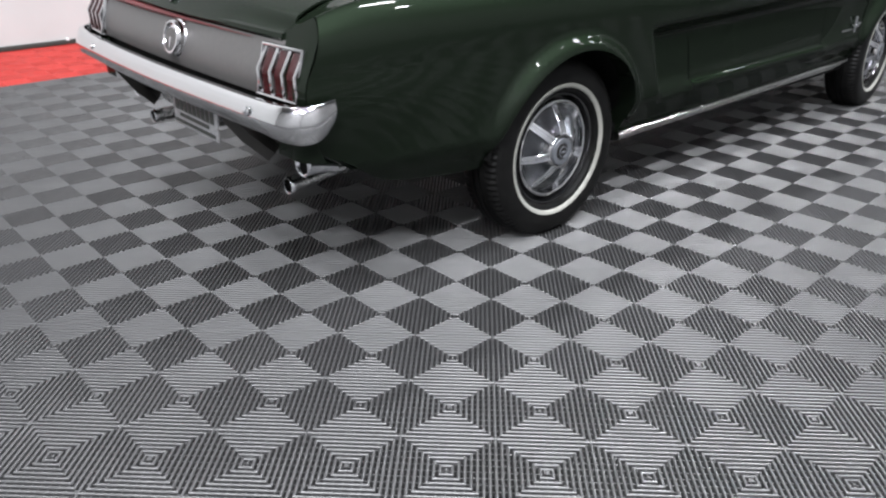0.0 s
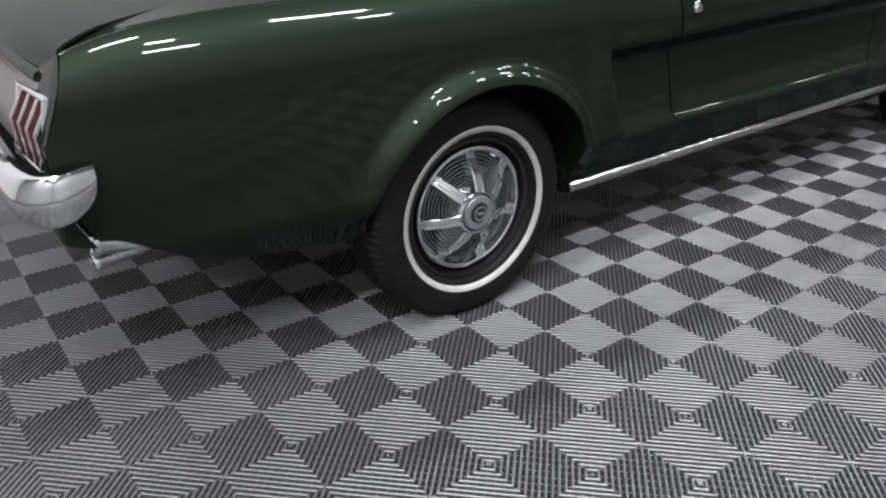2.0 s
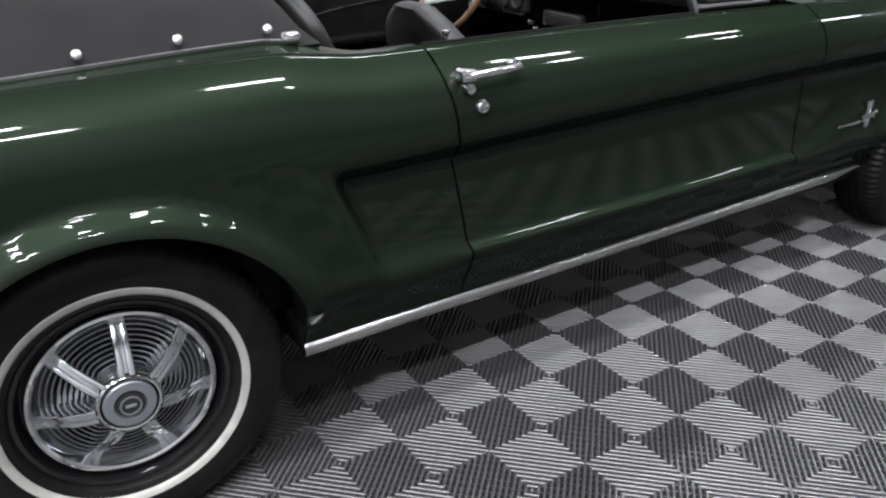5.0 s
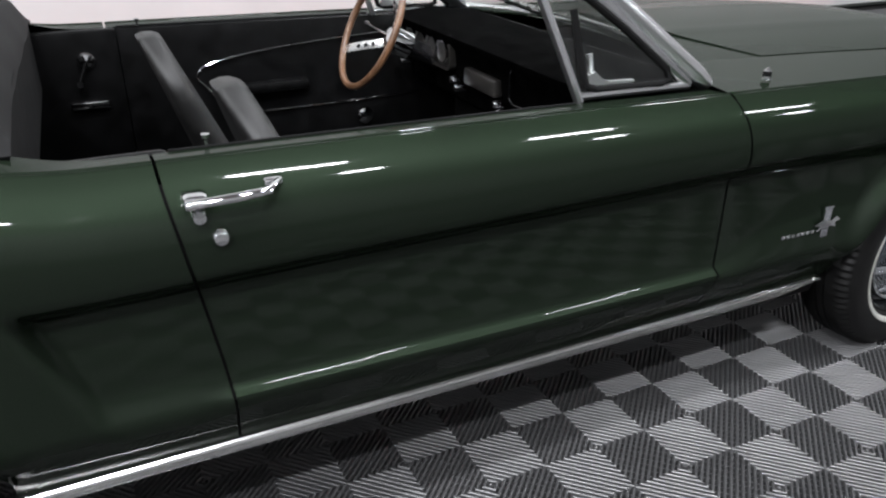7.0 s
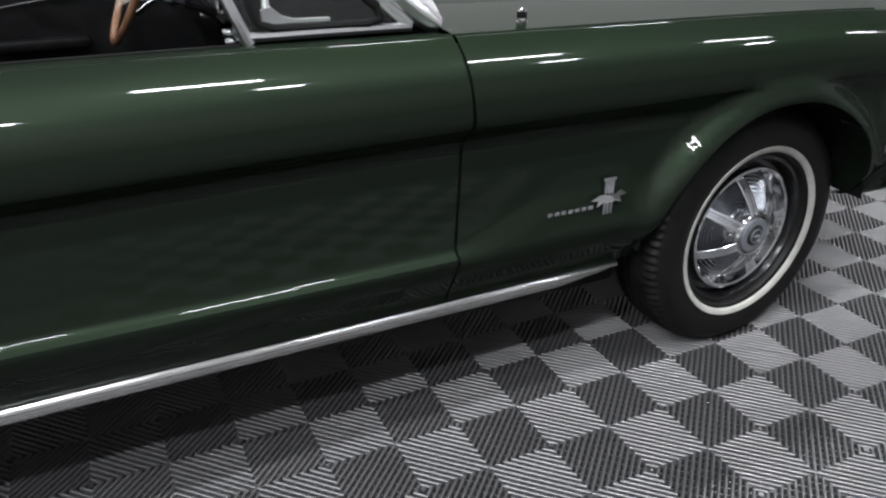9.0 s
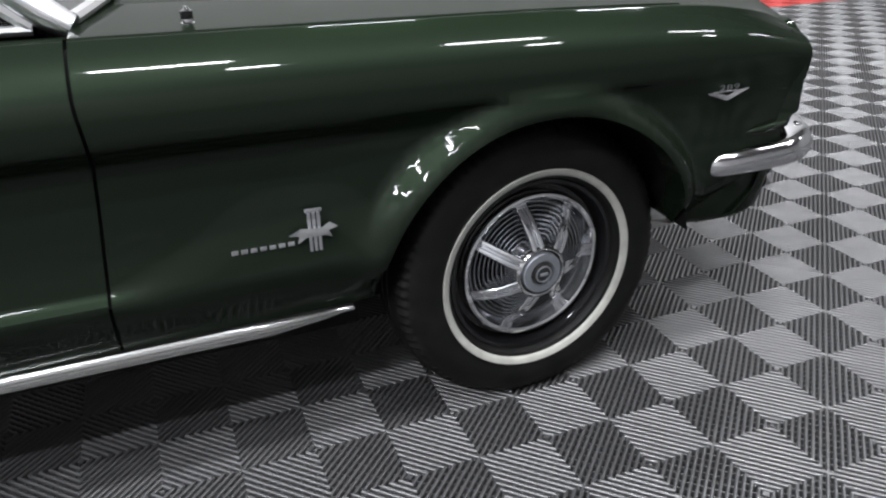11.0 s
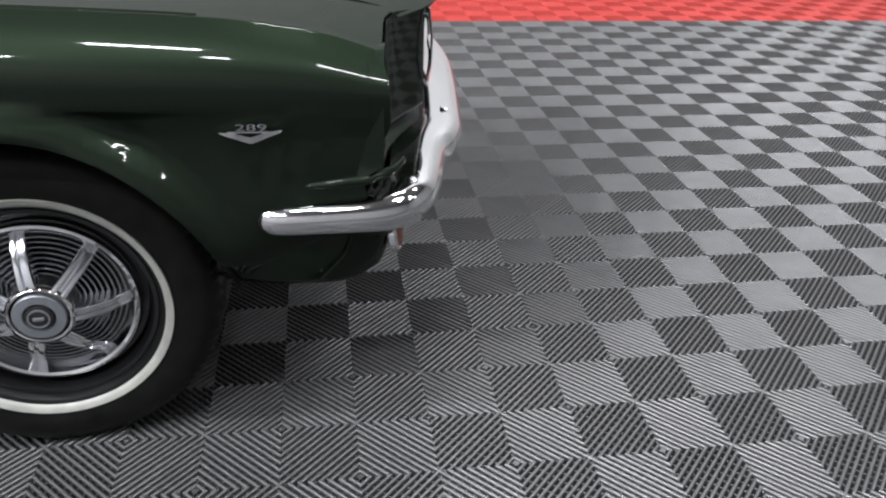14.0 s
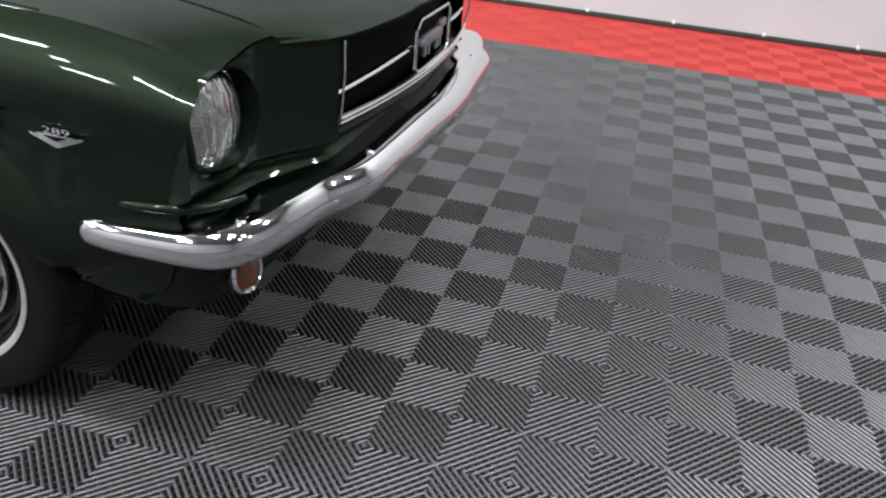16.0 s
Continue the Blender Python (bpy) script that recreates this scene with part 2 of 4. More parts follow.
for fx, fy, fl, fw in FIXTURES:
    lamp = thing("ceiling_light", "white linear tube ceiling light, lit, out of view, some added to light the floor", "ceiling light", (fx, fy, CEIL - 0.06), "tube lights on the ceiling")
    part("housing", bm_box(-fl / 2 - 0.03, fl / 2 + 0.03, -0.1, 0.1, -0.04, 0.06, 0.01), white_plastic, lamp)
    tube_lamp(fx, fy, fl, fw)

# ---- car body: curves along its length (rear axle at 0, nose towards +x, right side at -y) ----
WB = 2.743
TAIL, NOSE = -0.945, 3.36
z_belt = catmull([-0.98, -0.92, -0.88, -0.8, -0.6, 0.0, 0.36, 0.46, 0.56, 0.9, 1.5, 1.95, 2.4, 2.8, 3.1, 3.25, 3.36], [0.818, 0.838, 0.849, 0.862, 0.875, 0.888, 0.893, 0.882, 0.872, 0.868, 0.861, 0.852, 0.842, 0.830, 0.814, 0.792, 0.757])
z_crease = catmull([-0.98, -0.3, 0.45, 1.0, 1.9, 2.7, 3.36], [0.69, 0.70, 0.69, 0.70, 0.71, 0.70, 0.685])
w_crease = catmull([-0.98, -0.6, 0.0, 0.6, 1.2, 2.0, 2.74, 3.1, 3.36], [0.757, 0.797, 0.82, 0.828, 0.83, 0.824, 0.817, 0.806, 0.782])
w_belt = catmull([-0.98, -0.6, 0.0, 0.6, 1.2, 2.0, 2.74, 3.1, 3.36], [0.724, 0.735, 0.742, 0.745, 0.747, 0.745, 0.740, 0.727, 0.712])
z_sill = catmull([-0.98, -0.88, -0.78, -0.6, -0.4, 0.36, 2.34, 3.1, 3.26, 3.36], [0.50, 0.44, 0.365, 0.33, 0.312, 0.292, 0.312, 0.350, 0.338, 0.345])
ARCH_R, ARCH_F = (0.015, 0.305, 0.352), (2.735, 0.31, 0.35)
REAR_GAP, FRONT_GAP = 0.735, 1.925
g_rear = catmull([0.25, 0.34, 0.43, 0.57, 0.71, 0.78, 0.84, 0.91], [0.764, 0.762, 0.757, 0.738, 0.714, 0.702, 0.692, 0.686])
g_front = catmull([0.25, 0.42, 0.61, 0.71, 0.78, 0.90], [1.908, 1.914, 1.932, 1.939, 1.934, 1.937])
x_nose = catmull([0.30, 0.45, 0.55, 0.585, 0.61, 0.66, 0.73, 0.766, 0.80], [3.345, 3.355, 3.325, 3.328, 3.350, 3.371, 3.367, 3.356, 3.352])


x_tail = catmull([0.36, 0.45, 0.55, 0.60, 0.651, 0.746, 0.845, 0.88], [-0.86, -0.92, -0.965, -0.976, -0.978, -0.945, -0.906, -0.892])
z_deck = catmull([-0.98, -0.945, -0.90, -0.81, -0.65, -0.49, -0.43], [0.772, 0.792, 0.82, 0.856, 0.883, 0.906, 0.912])


def warp(x, z):
    """Door edges and the nose are not plumb."""
    d = 0.16
    x2 = x + (g_rear(z) - REAR_GAP) * max(0.0, 1 - abs(x - REAR_GAP) / d) + (g_front(z) - FRONT_GAP) * max(0.0, 1 - abs(x - FRONT_GAP) / d)
    return x2 + (x_nose(z) - NOSE) * sstep(3.12, NOSE, x) + (x_tail(z) - TAIL) * sstep(-0.62, TAIL, x)


def arch_z(x):
    z = -1.0
    for cx, cz, r in (ARCH_R, ARCH_F):
        if abs(x - cx) < r:
            z = max(z, cz + math.sqrt(r * r - (x - cx) ** 2))
    return z


def z_low(x):
    return max(z_sill(x), arch_z(x))


def cove(x, z):
    """How far the side is sunk below the crease; it ends at the scoop ahead of the rear wheel."""
    zc = z_crease(x)
    edge = 0.42 + (0.665 - z) * 0.40
    g = sstep(edge, edge + 0.045, x)
    front = 1.0 - 0.55 * sstep(2.25, 2.55, x) - 0.33 * sstep(2.7, 3.2, x)
    lowcut = sstep(0.429 - 0.05 * sstep(0.735, 0.72, x), 0.446 + 0.03 * sstep(0.735, 0.72, x), z) if x < 1.93 else sstep(0.424 - 0.10 * sstep(1.90, 2.15, x), 0.446 + 0.16 * sstep(1.90, 2.2, x), z)
    top = sstep(zc + 0.003, zc - 0.058, z)
    depth = 0.050 - 0.027 * min(max((zc - 0.05 - z) / 0.22, 0), 1)
    return g * front * lowcut * top * depth


def side_w(x, z):
    zc, zb = z_crease(x), z_belt(x)
    wc, wb = w_crease(x), w_belt(x)
    if z >= zc:
        t = min((z - zc) / max(zb - zc, 0.01), 1.0)
        w = wc + 0.005 * math.sin(math.pi * t) - (wc - wb) * t ** (3.1 + 0.7 * sstep(0.8, 0.3, x))
    else:
        t = (zc - z) / (zc - 0.30)
        w = wc - 0.012 * t - 0.058 * sstep(0.437, 0.29, z) - cove(x, z)
        w -= 0.009 * sstep(2.3, 2.6, x) * (1 - sstep(2.88, 3.2, x)) * sstep(zc + 0.001, zc - 0.013, z)
        w -= 0.03 * sstep(-0.3, -0.9, x) * sstep(0.66, 0.35, z)
        w -= 0.05 * sstep(3.0, 3.36, x) * sstep(0.52, 0.36, z)
    for cx, cz, r in (ARCH_R, ARCH_F):
        d = math.hypot(x - cx, z - cz) - r
        if d < 0.12 and z > cz - 0.06:
            w += (0.044 if cx < 1 else 0.052) * sstep(0.062, 0.004, d) * sstep(zc + 0.03, zc - 0.012, z) * sstep(cz - 0.02, cz + 0.28, z)
    return w


z_seam = catmull([1.9, 2.3, 2.8, 3.1, 3.3, 3.45], [0.870, 0.858, 0.846, 0.833, 0.814, 0.786])


def nose_x(y, z):
    """Front face between fender edge and grille; bulges forwards towards the grille."""
    t = min(max((0.60 - abs(y)) / 0.15, 0.0), 1.0)
    return 3.360 + 0.014 * min(max((0.765 - abs(y)) / 0.165, 0.0), 1.0) + 0.088 * t ** 1.15


def side_column(x, y_in, z_in):
    """Points from the inner top edge over the shoulder and down the side to the lower edge."""
    zb, zc = z_belt(x), z_crease(x)
    wb = w_belt(x)
    col = []
    if x > 3.12:
        z_in = z_seam(x + (nose_x(y_in, 0.7) - 0.004 - NOSE) * sstep(3.12, NOSE, x))
    for k in range(7):
        t = k / 7
        y = y_in + (wb - 0.011 - y_in) * t
        z = z_in + (zb + 0.0034 - z_in) * t ** 1.3
        xx = warp(x, z)
        if x > 3.12:
            xx = x + (nose_x(y, 0.7) - 0.004 - NOSE) * sstep(3.12, NOSE, x)
        col.append((xx, -y, z))
    for k in range(6):
        a = radians(90 - 34 * k / 5)
        z = zb + 0.02 * (math.sin(a) - math.sin(radians(56)))
        xx = warp(x, z)
        if x > 3.12:
            xx = x + ((nose_x(0.70, 0.7) - 0.004) * (1 - k / 5) + max(x_nose(z), 3.361) * k / 5 - NOSE) * sstep(3.12, NOSE, x)
        col.append((xx, -(wb - 0.0112 + 0.02 * math.cos(a)), z))
    for k in range(1, 15):
        z = zb + (zc - zb) * k / 14
        col.append((warp(x, z), -side_w(x, z), z))
    zs = [zc - 0.006, zc - 0.013, zc - 0.021, zc - 0.03, zc - 0.04, zc - 0.05]
    zs += list(np.linspace(zc - 0.062, 0.46, 12)) + [0.450, 0.444, 0.438, 0.432, 0.426, 0.415, 0.395, 0.37, 0.34]
    low = z_low(x)
    for z in zs:
        z = max(z, low)
        col.append((warp(x, z), -side_w(x, z), z))
    w = side_w(x, low)
    col.append((warp(x, low), -w, low))
    col.append((warp(x, low), -(w - 0.014), low + 0.001))
    col.append((warp(x, low), -(w - 0.07), low + 0.004))
    return col


def stations(a, b):
    xs = set(np.round(np.linspace(a, b, int((b - a) / 0.028) + 2), 4))
    for cx, cz, r in (ARCH_R, ARCH_F):
        for k in range(0, 49):
            x = cx - r * math.cos(math.pi * k / 48)
            if a < x < b:
                xs.add(round(x, 4))
        for e in (-1, 1):
            for d in (1.0005, 1.02):
                if a < cx + e * r * d < b:
                    xs.add(round(cx + e * r * d, 4))
    if a < 0.45 < b:
        xs |= set(np.round(np.linspace(0.42, 0.58, 24), 4))
    return sorted(xs)


def flip_y(bm):
    bmesh.ops.transform(bm, matrix=Matrix.Diagonal((1, -1, 1, 1)), verts=bm.verts[:])
    bmesh.ops.reverse_faces(bm, faces=bm.faces[:])
    return bm


def z_top(x):
    return z_belt(x) + 0.026 - 0.015 * sstep(-0.43, -0.25, x) + 0.010 * sstep(-0.2, 0.38, x)


def z_rim(x):
    """Inner top edge: raised along the folded top, level with the shoulder along the doors."""
    up = 0.030 - 0.015 * sstep(-0.43, -0.25, x) + 0.010 * sstep(-0.2, 0.36, x)
    return z_belt(x) + up - (up + 0.002) * sstep(0.36, 0.62, x)


car = thing("car", "dark green vintage convertible car with chrome trim, top folded", "car")
y_quarter = catmull([TAIL, -0.45, -0.3, 0.36, 0.5, 0.74], [0.606, 0.610, 0.645, 0.66, 0.67, 0.67])
y_door = catmull([0.7, 2.0], [0.672, 0.672])
y_fender = catmull([1.9, 2.1, 2.3, 2.8, 3.43], [0.47, 0.47, 0.47, 0.505, 0.557])
for sign in (1, -1):
    for nm, a, b, yf in (("quarter_panel", TAIL, REAR_GAP - 0.003, y_quarter), ("door", REAR_GAP + 0.003, FRONT_GAP - 0.003, y_door), ("front_fender", FRONT_GAP + 0.003, NOSE, y_fender)):
        lift = z_seam if nm == "front_fender" else (lambda x: z_deck(x) if x < -0.43 else z_rim(x))
        bm = grid_bm([side_column(x, yf(x), lift(x)) for x in stations(a, b)])
        if sign < 0:
            flip_y(bm)
        panel_ob = part(nm, bm, paint, car, angle=50)
        xs = [x for x in np.linspace(a, b, 40) if -0.85 < x < 3.1]
        # Thin bead added so that a highlight line runs along the belt.
        part("highlight_bead", tube_bm([(warp(x, z_belt(x)), -sign * (w_belt(x) - 0.013), z_belt(x) + 0.0032) for x in xs], 0.0032, 8), paint, panel_ob)
        if nm == "door":
            # inner face and sill of the door, black trim
            rows = []
            for x in np.linspace(0.72, 1.90, 12):
                zt = z_rim(x)
                rows.append([(x, -0.672 * sign, zt), (x, -0.66 * sign, zt - 0.008), (x, -0.648 * sign, zt - 0.05), (x, -0.646 * sign, 0.62), (x, -0.64 * sign, 0.36)])
            part("door_trim_panel", grid_bm(rows), vinyl, panel_ob, "black vinyl inner door panel")
    # dark jambs behind the gaps
    for gx, gf in ((REAR_GAP, g_rear), (FRONT_GAP, g_front)):
        rows = []
        for z in np.linspace(0.32, 0.845, 22):
            x = gf(z)
            rows.append([(x - 0.02, -sign * (side_w(gx, z) - 0.012), z), (x + 0.02, -sign * (side_w(gx, z) - 0.012), z)])
        part("door_jamb", grid_bm(rows), black, car)

# hood with a pointed nose, trunk lid
x_hood = catmull([0.0, 0.25, 0.40, 0.452, 0.50, 0.557, 0.6], [3.541, 3.526, 3.493, 3.470, 3.437, 3.400, 3.376])


def hood_bm():
    rows = []
    n = 28
    for k in range(n + 1):
        s = 2 * k / n - 1
        row = []
        for i in range(31):
            v = i / 30
            xr = 2.30 - 0.15 * (1 - s * s)
            yw = y_fender(xr + (3.43 - xr) * v) - 0.003
            y = s * yw
            xf = x_hood(abs(y))
            x = xr + (xf - xr) * v
            z = z_seam(x) + 0.002 + 0.032 * (1 - s * s) - (0.014 * ((v - 0.95) / 0.05) ** 2 if v > 0.95 else 0.0)
            z += 0.008 * math.exp(-((abs(y) - 0.2) / 0.03) ** 2) * 0.4
            row.append((x, y, z))
        rows.append(row)
    return grid_bm(rows)


part("hood", thicken(hood_bm(), 0.006), paint, car)


def trunk_bm():
    rows = []
    for x in list(np.linspace(-0.975, -0.90, 10)) + list(np.linspace(-0.88, -0.44, 20)):
        y = y_quarter(x) - 0.003
        row = []
        for k in range(17):
            e = k / 8 - 1
            z = z_deck(x) - 0.001 + 0.024 * (1 - e * e) * sstep(-0.99, -0.88, x)
            row.append((x + 0.052 * e * e * sstep(-0.88, -0.975, x), y * e, z))
        rows.append(row)
    return grid_bm(rows)


part("trunk_lid", thicken(trunk_bm(), 0.006), paint, car)
part("underbody", bm_box(0.30, 3.0, -0.60, 0.60, 0.21, 0.33, 0.03), black, car)
part("rear_floor", bm_box(-0.6, 0.35, -0.58, 0.58, 0.34, 0.40, 0.02), black, car)
part("engine_bay", bm_box(2.05, 3.2, -0.42, 0.42, 0.34, 0.8), black, car)
for s in (-1, 1):
    for cx, cz, r in (ARCH_R, ARCH_F):
        rows = []
        for k in range(25):
            a = math.pi * k / 24
            rows.append([(cx + (r + 0.01) * math.cos(a), s * yy, max(cz + (r + 0.01) * math.sin(a), 0.345)) for yy in (0.795, 0.76, 0.55, 0.42)])
        part("wheel_well", grid_bm(rows), black, car)
    part("inner_sill", bm_box(0.36, 2.36, min(s * 0.60, s * 0.75), max(s * 0.60, s * 0.75), 0.25, 0.34, 0.02), black, car)
part("fuel_tank", bm_box(-0.83, -0.38, -0.55, 0.55, 0.38, 0.75, 0.03), black, car)

# ---- tail ----
def tail_x(y, z):
    """The tail panel: slightly pointed in plan, its top leaning forwards."""
    return x_tail(max(z, 0.60)) - 0.022 * (1 - min(abs(y) / 0.7, 1.0) ** 2)


rows = []
for y in np.linspace(-0.62, 0.66, 25):
    rows.append([(tail_x(y, z), y, z) for z in np.linspace(0.617, 0.765, 10)])
part("rear_panel", thicken(grid_bm(rows), 0.012), tail_grey, car, "panel between the tail lamps, coloured grey for the wall it mirrors")


# Black sheet put in for the shade between tail panel and bumper.
part("gap_shade_sheet", thicken(grid_bm([[(tail_x(y, 0.64) + 0.006 + dx, y, z) for dx, z in ((0.0, 0.622), (0.012, 0.612), (0.016, 0.50))] for y in np.linspace(-0.72, 0.72, 21)]), 0.004), black, car)


def tail_top(y):
    """Upper edge of the tail over the distance from the middle, as the quarter panel ends."""
    zb, wb = z_belt(TAIL), w_belt(TAIL)
    if y < 0.606:
        return z_deck(TAIL)
    if y < wb - 0.011:
        return z_deck(TAIL) + (zb + 0.0034 - z_deck(TAIL)) * ((y - 0.606) / (wb - 0.617)) ** 1.3
    if y < wb:
        return zb + 0.0034 * (wb - y) / 0.011
    z = zb
    while z > 0.5 and side_w(TAIL, z) < y:
        z -= 0.003
    return z


for s in (-1, 1):
    rows = []
    for y in np.concatenate([np.linspace(0.60, 0.745, 18), [0.752, 0.757]]):
        e = max(0.0, (y - 0.67) / 0.087)
        rows.append([(tail_x(0.62, z) * (1 - e ** 3) + (x_tail(z) - 0.001) * e ** 3, s * y, z) for z in np.linspace(0.46, tail_top(y), 16)])
    part("quarter_end_cap", grid_bm(rows), paint, car)
part("deck_lip", tube_bm([(tail_x(y, 0.765) + 0.010, y, 0.770) for y in np.linspace(-0.605, 0.63, 21)], 0.015, 8), paint, car)
# Tapered tube stands in for the red floor's reflection.
part("stripe_reflection", tube_bm([(tail_x(y, 0.755) - 0.003, y, 0.7565) for y in np.linspace(-0.46, 0.58, 21)], [0.001 + 0.0095 * sstep(0, 14, k) for k in range(21)], 6), mirrored_red, car, "thin red stripe for the floor's red reflected under the trunk lid")

def tail_lamp(s):
    holder = part("tail_lamp_bezel", join_bm(*[bm_box(-0.02, 0.02, a, b, c, d, 0.004) for a, b, c, d in ((-0.09, 0.09, 0.054, 0.063), (-0.09, 0.09, -0.063, -0.054), (-0.09, -0.081, -0.06, 0.06), (0.081, 0.09, -0.06, 0.06))], bm_box(-0.005, 0.02, -0.088, 0.088, -0.06, 0.06)), chrome, car, "chrome frame of the three-bar tail lamp", m=pose(-0.962, s * (0.632 if s < 0 else 0.70), 0.684, 0, 14, s * -5) @ Matrix.Diagonal((1, 1, 1.14, 1)))
    for k in (-1, 0, 1):
        rows = []
        for z in np.linspace(-0.053, 0.053, 9):
            dx = -0.016 + 0.014 * abs(z) / 0.053
            rows.append([(dx + 0.008, k * 0.054 - 0.021, z), (dx - 0.003, k * 0.054 - 0.017, z), (dx - 0.012, k * 0.054, z), (dx - 0.003, k * 0.054 + 0.017, z), (dx + 0.008, k * 0.054 + 0.021, z)])
        part("tail_lens", grid_bm(rows), red_lens, holder, "dark red ribbed lens", m=pose(-0.966, s * (0.632 if s < 0 else 0.70), 0.684, 0, 14, s * -5) @ Matrix.Diagonal((1, 1, 1.14, 1)))
    for k in (-0.5, 0.5, -1.5, 1.5):
        pth = [(-0.004, k * 0.054, -0.056), (-0.024, k * 0.054, 0.0), (-0.004, k * 0.054, 0.056)]
        part("lamp_rib", tube_bm(pth, 0.0045, 6), chrome, holder, m=pose(-0.966, s * (0.632 if s < 0 else 0.70), 0.684, 0, 14, s * -5) @ Matrix.Diagonal((1, 1, 1.14, 1)))


tail_lamp(-1)
tail_lamp(1)


def spun_x(profile, n=40):
    """Spin (radius, offset) pairs round the x axis; offset along -x."""
    return grid_bm([[(-o, r * math.cos(2 * math.pi * k / n), r * math.sin(2 * math.pi * k / n)) for k in range(n)] for r, o in profile], False, True)


cap = part("fuel_cap", spun_x([(0.058, 0.0), (0.060, 0.006), (0.058, 0.010), (0.054, 0.012), (0.054, 0.026), (0.050, 0.033), (0.044, 0.034), (0.040, 0.026), (0.03, 0.028), (0.0, 0.030)]), chrome, car, "round chrome fuel filler cap", m=pose(-0.980, -0.038, 0.695, 0, 14, 0))
part("cap_disc", spun_x([(0.042, 0.0), (0.042, 0.004), (0.0, 0.005)]), tail_grey, cap, m=pose(-1.008, -0.038, 0.688, 0, 14, 0))
part("cap_mark", bm_box(-0.003, 0, -0.004, 0.004, -0.016, 0.016, 0.001), chrome, cap, m=pose(-1.013, -0.038, 0.687, 0, 14, 0))
part("trunk_lock", spun_x([(0.014, 0.0), (0.014, 0.01), (0.008, 0.014), (0.0, 0.014)], 20), chrome, car, m=Matrix.Translation((-0.945, 0.06, 0.805)))


def sweep(path, section):
    """Sweep a section (out, up) along a plan path of (x, y, z, turn) with turn the outward heading in degrees."""
    rows = []
    for x, y, z, a, sc in path:
        o = Vector((math.cos(radians(a)), math.sin(radians(a)), 0))
        rows.append([Vector((x, y, z)) + o * u * sc + Vector((0, 0, v * sc)) for u, v in section])
    return grid_bm(rows, False, True)


def smooth_path(keys, n=8):
    f = [catmull(range(len(keys)), [k[i] for k in keys]) for i in range(len(keys[0]))]
    return [tuple(g(t) for g in f) for t in np.linspace(0, len(keys) - 1, n * (len(keys) - 1) + 1)]


BUMP = [(-0.012, 0.5), (0.004, 0.497), (0.007, 0.482), (0.015, 0.30), (0.023, 0.12), (0.026, 0.0), (0.025, -0.12), (0.020, -0.30), (0.013, -0.44), (0.006, -0.49), (-0.004, -0.5), (-0.012, -0.43), (-0.006, 0.0), (-0.014, 0.44)]
# x, y, top, bottom, outward heading, depth
half = [(-0.904, -0.778, 0.636, 0.606, 272, 0.1), (-0.908, -0.780, 0.637, 0.584, 271, 0.4), (-0.926, -0.783, 0.637, 0.558, 266, 0.5), (-0.962, -0.788, 0.633, 0.537, 250, 0.6), (-1.0, -0.768, 0.628, 0.527, 226, 0.75), (-1.028, -0.715, 0.626, 0.530, 198, 1.0), (-1.04, -0.62, 0.625, 0.538, 187, 1.0), (-1.05, -0.42, 0.625, 0.539, 184, 1.0), (-1.058, -0.2, 0.625, 0.539, 182, 1.0), (-1.061, 0.0, 0.625, 0.539, 180, 1.0)]
full = half + [(x, 0.05 - y, a, b, 360 - h, d) for x, y, a, b, h, d in reversed(half[:-1])]
rows = []
for x, y, a, b, h, d in smooth_path(full, 8):
    o = Vector((math.cos(radians(h)), math.sin(radians(h)), 0)) * d
    rows.append([Vector((x, y, (a + b) / 2 + v * (a - b))) + o * u for u, v in BUMP])
rb = part("rear_bumper", grid_bm(rows, False, True), chrome, car, "chrome rear bumper with upturned ends", angle=70)
for y in (-0.60, 0.54):
    part("bumper_bolt", spun_x([(0.013, 0.0), (0.012, 0.005), (0.006, 0.008), (0.0, 0.009)], 16), spoke_metal, rb, m=Matrix.Translation((-1.066, y, 0.594)) @ pose(0, 0, 0, 0, 12, 0))
# rear valance, plate, exhausts
rows = []
for y in np.linspace(-0.70, 0.70, 21):
    rows.append([(-0.90 - 0.03 * (1 - (y / 0.7) ** 2) + dx, y, z) for dx, z in ((0.0, 0.53), (0.01, 0.49), (0.035, 0.44), (0.09, 0.40), (0.16, 0.385))])
part("rear_valance", thicken(grid_bm(rows), 0.005), paint, car)
plate = part("number_plate", bm_box(-0.004, 0.004, -0.152, 0.152, -0.062, 0.062, 0.003), pewter, car, "grey metal dealer plate with dark lettering bars", m=pose(-1.012, -0.150, 0.486, 0, 2, 0))
for a, b, c, d in [(-0.135 + 0.0305 * k, -0.113 + 0.0305 * k, -0.010, 0.036) for k in range(9)] + [(-0.10, 0.10, -0.030, -0.019), (-0.14, 0.14, -0.052, -0.042)]:
    part("plate_bar", bm_box(-0.007, -0.0045, a, b, c, d), dark_trim, plate, m=pose(-1.012, -0.150, 0.486, 0, 2, 0))
part("plate_bracket", bm_box(-0.975, -0.968, -0.19, -0.11, 0.40, 0.54, 0.002), gloss_black, car)
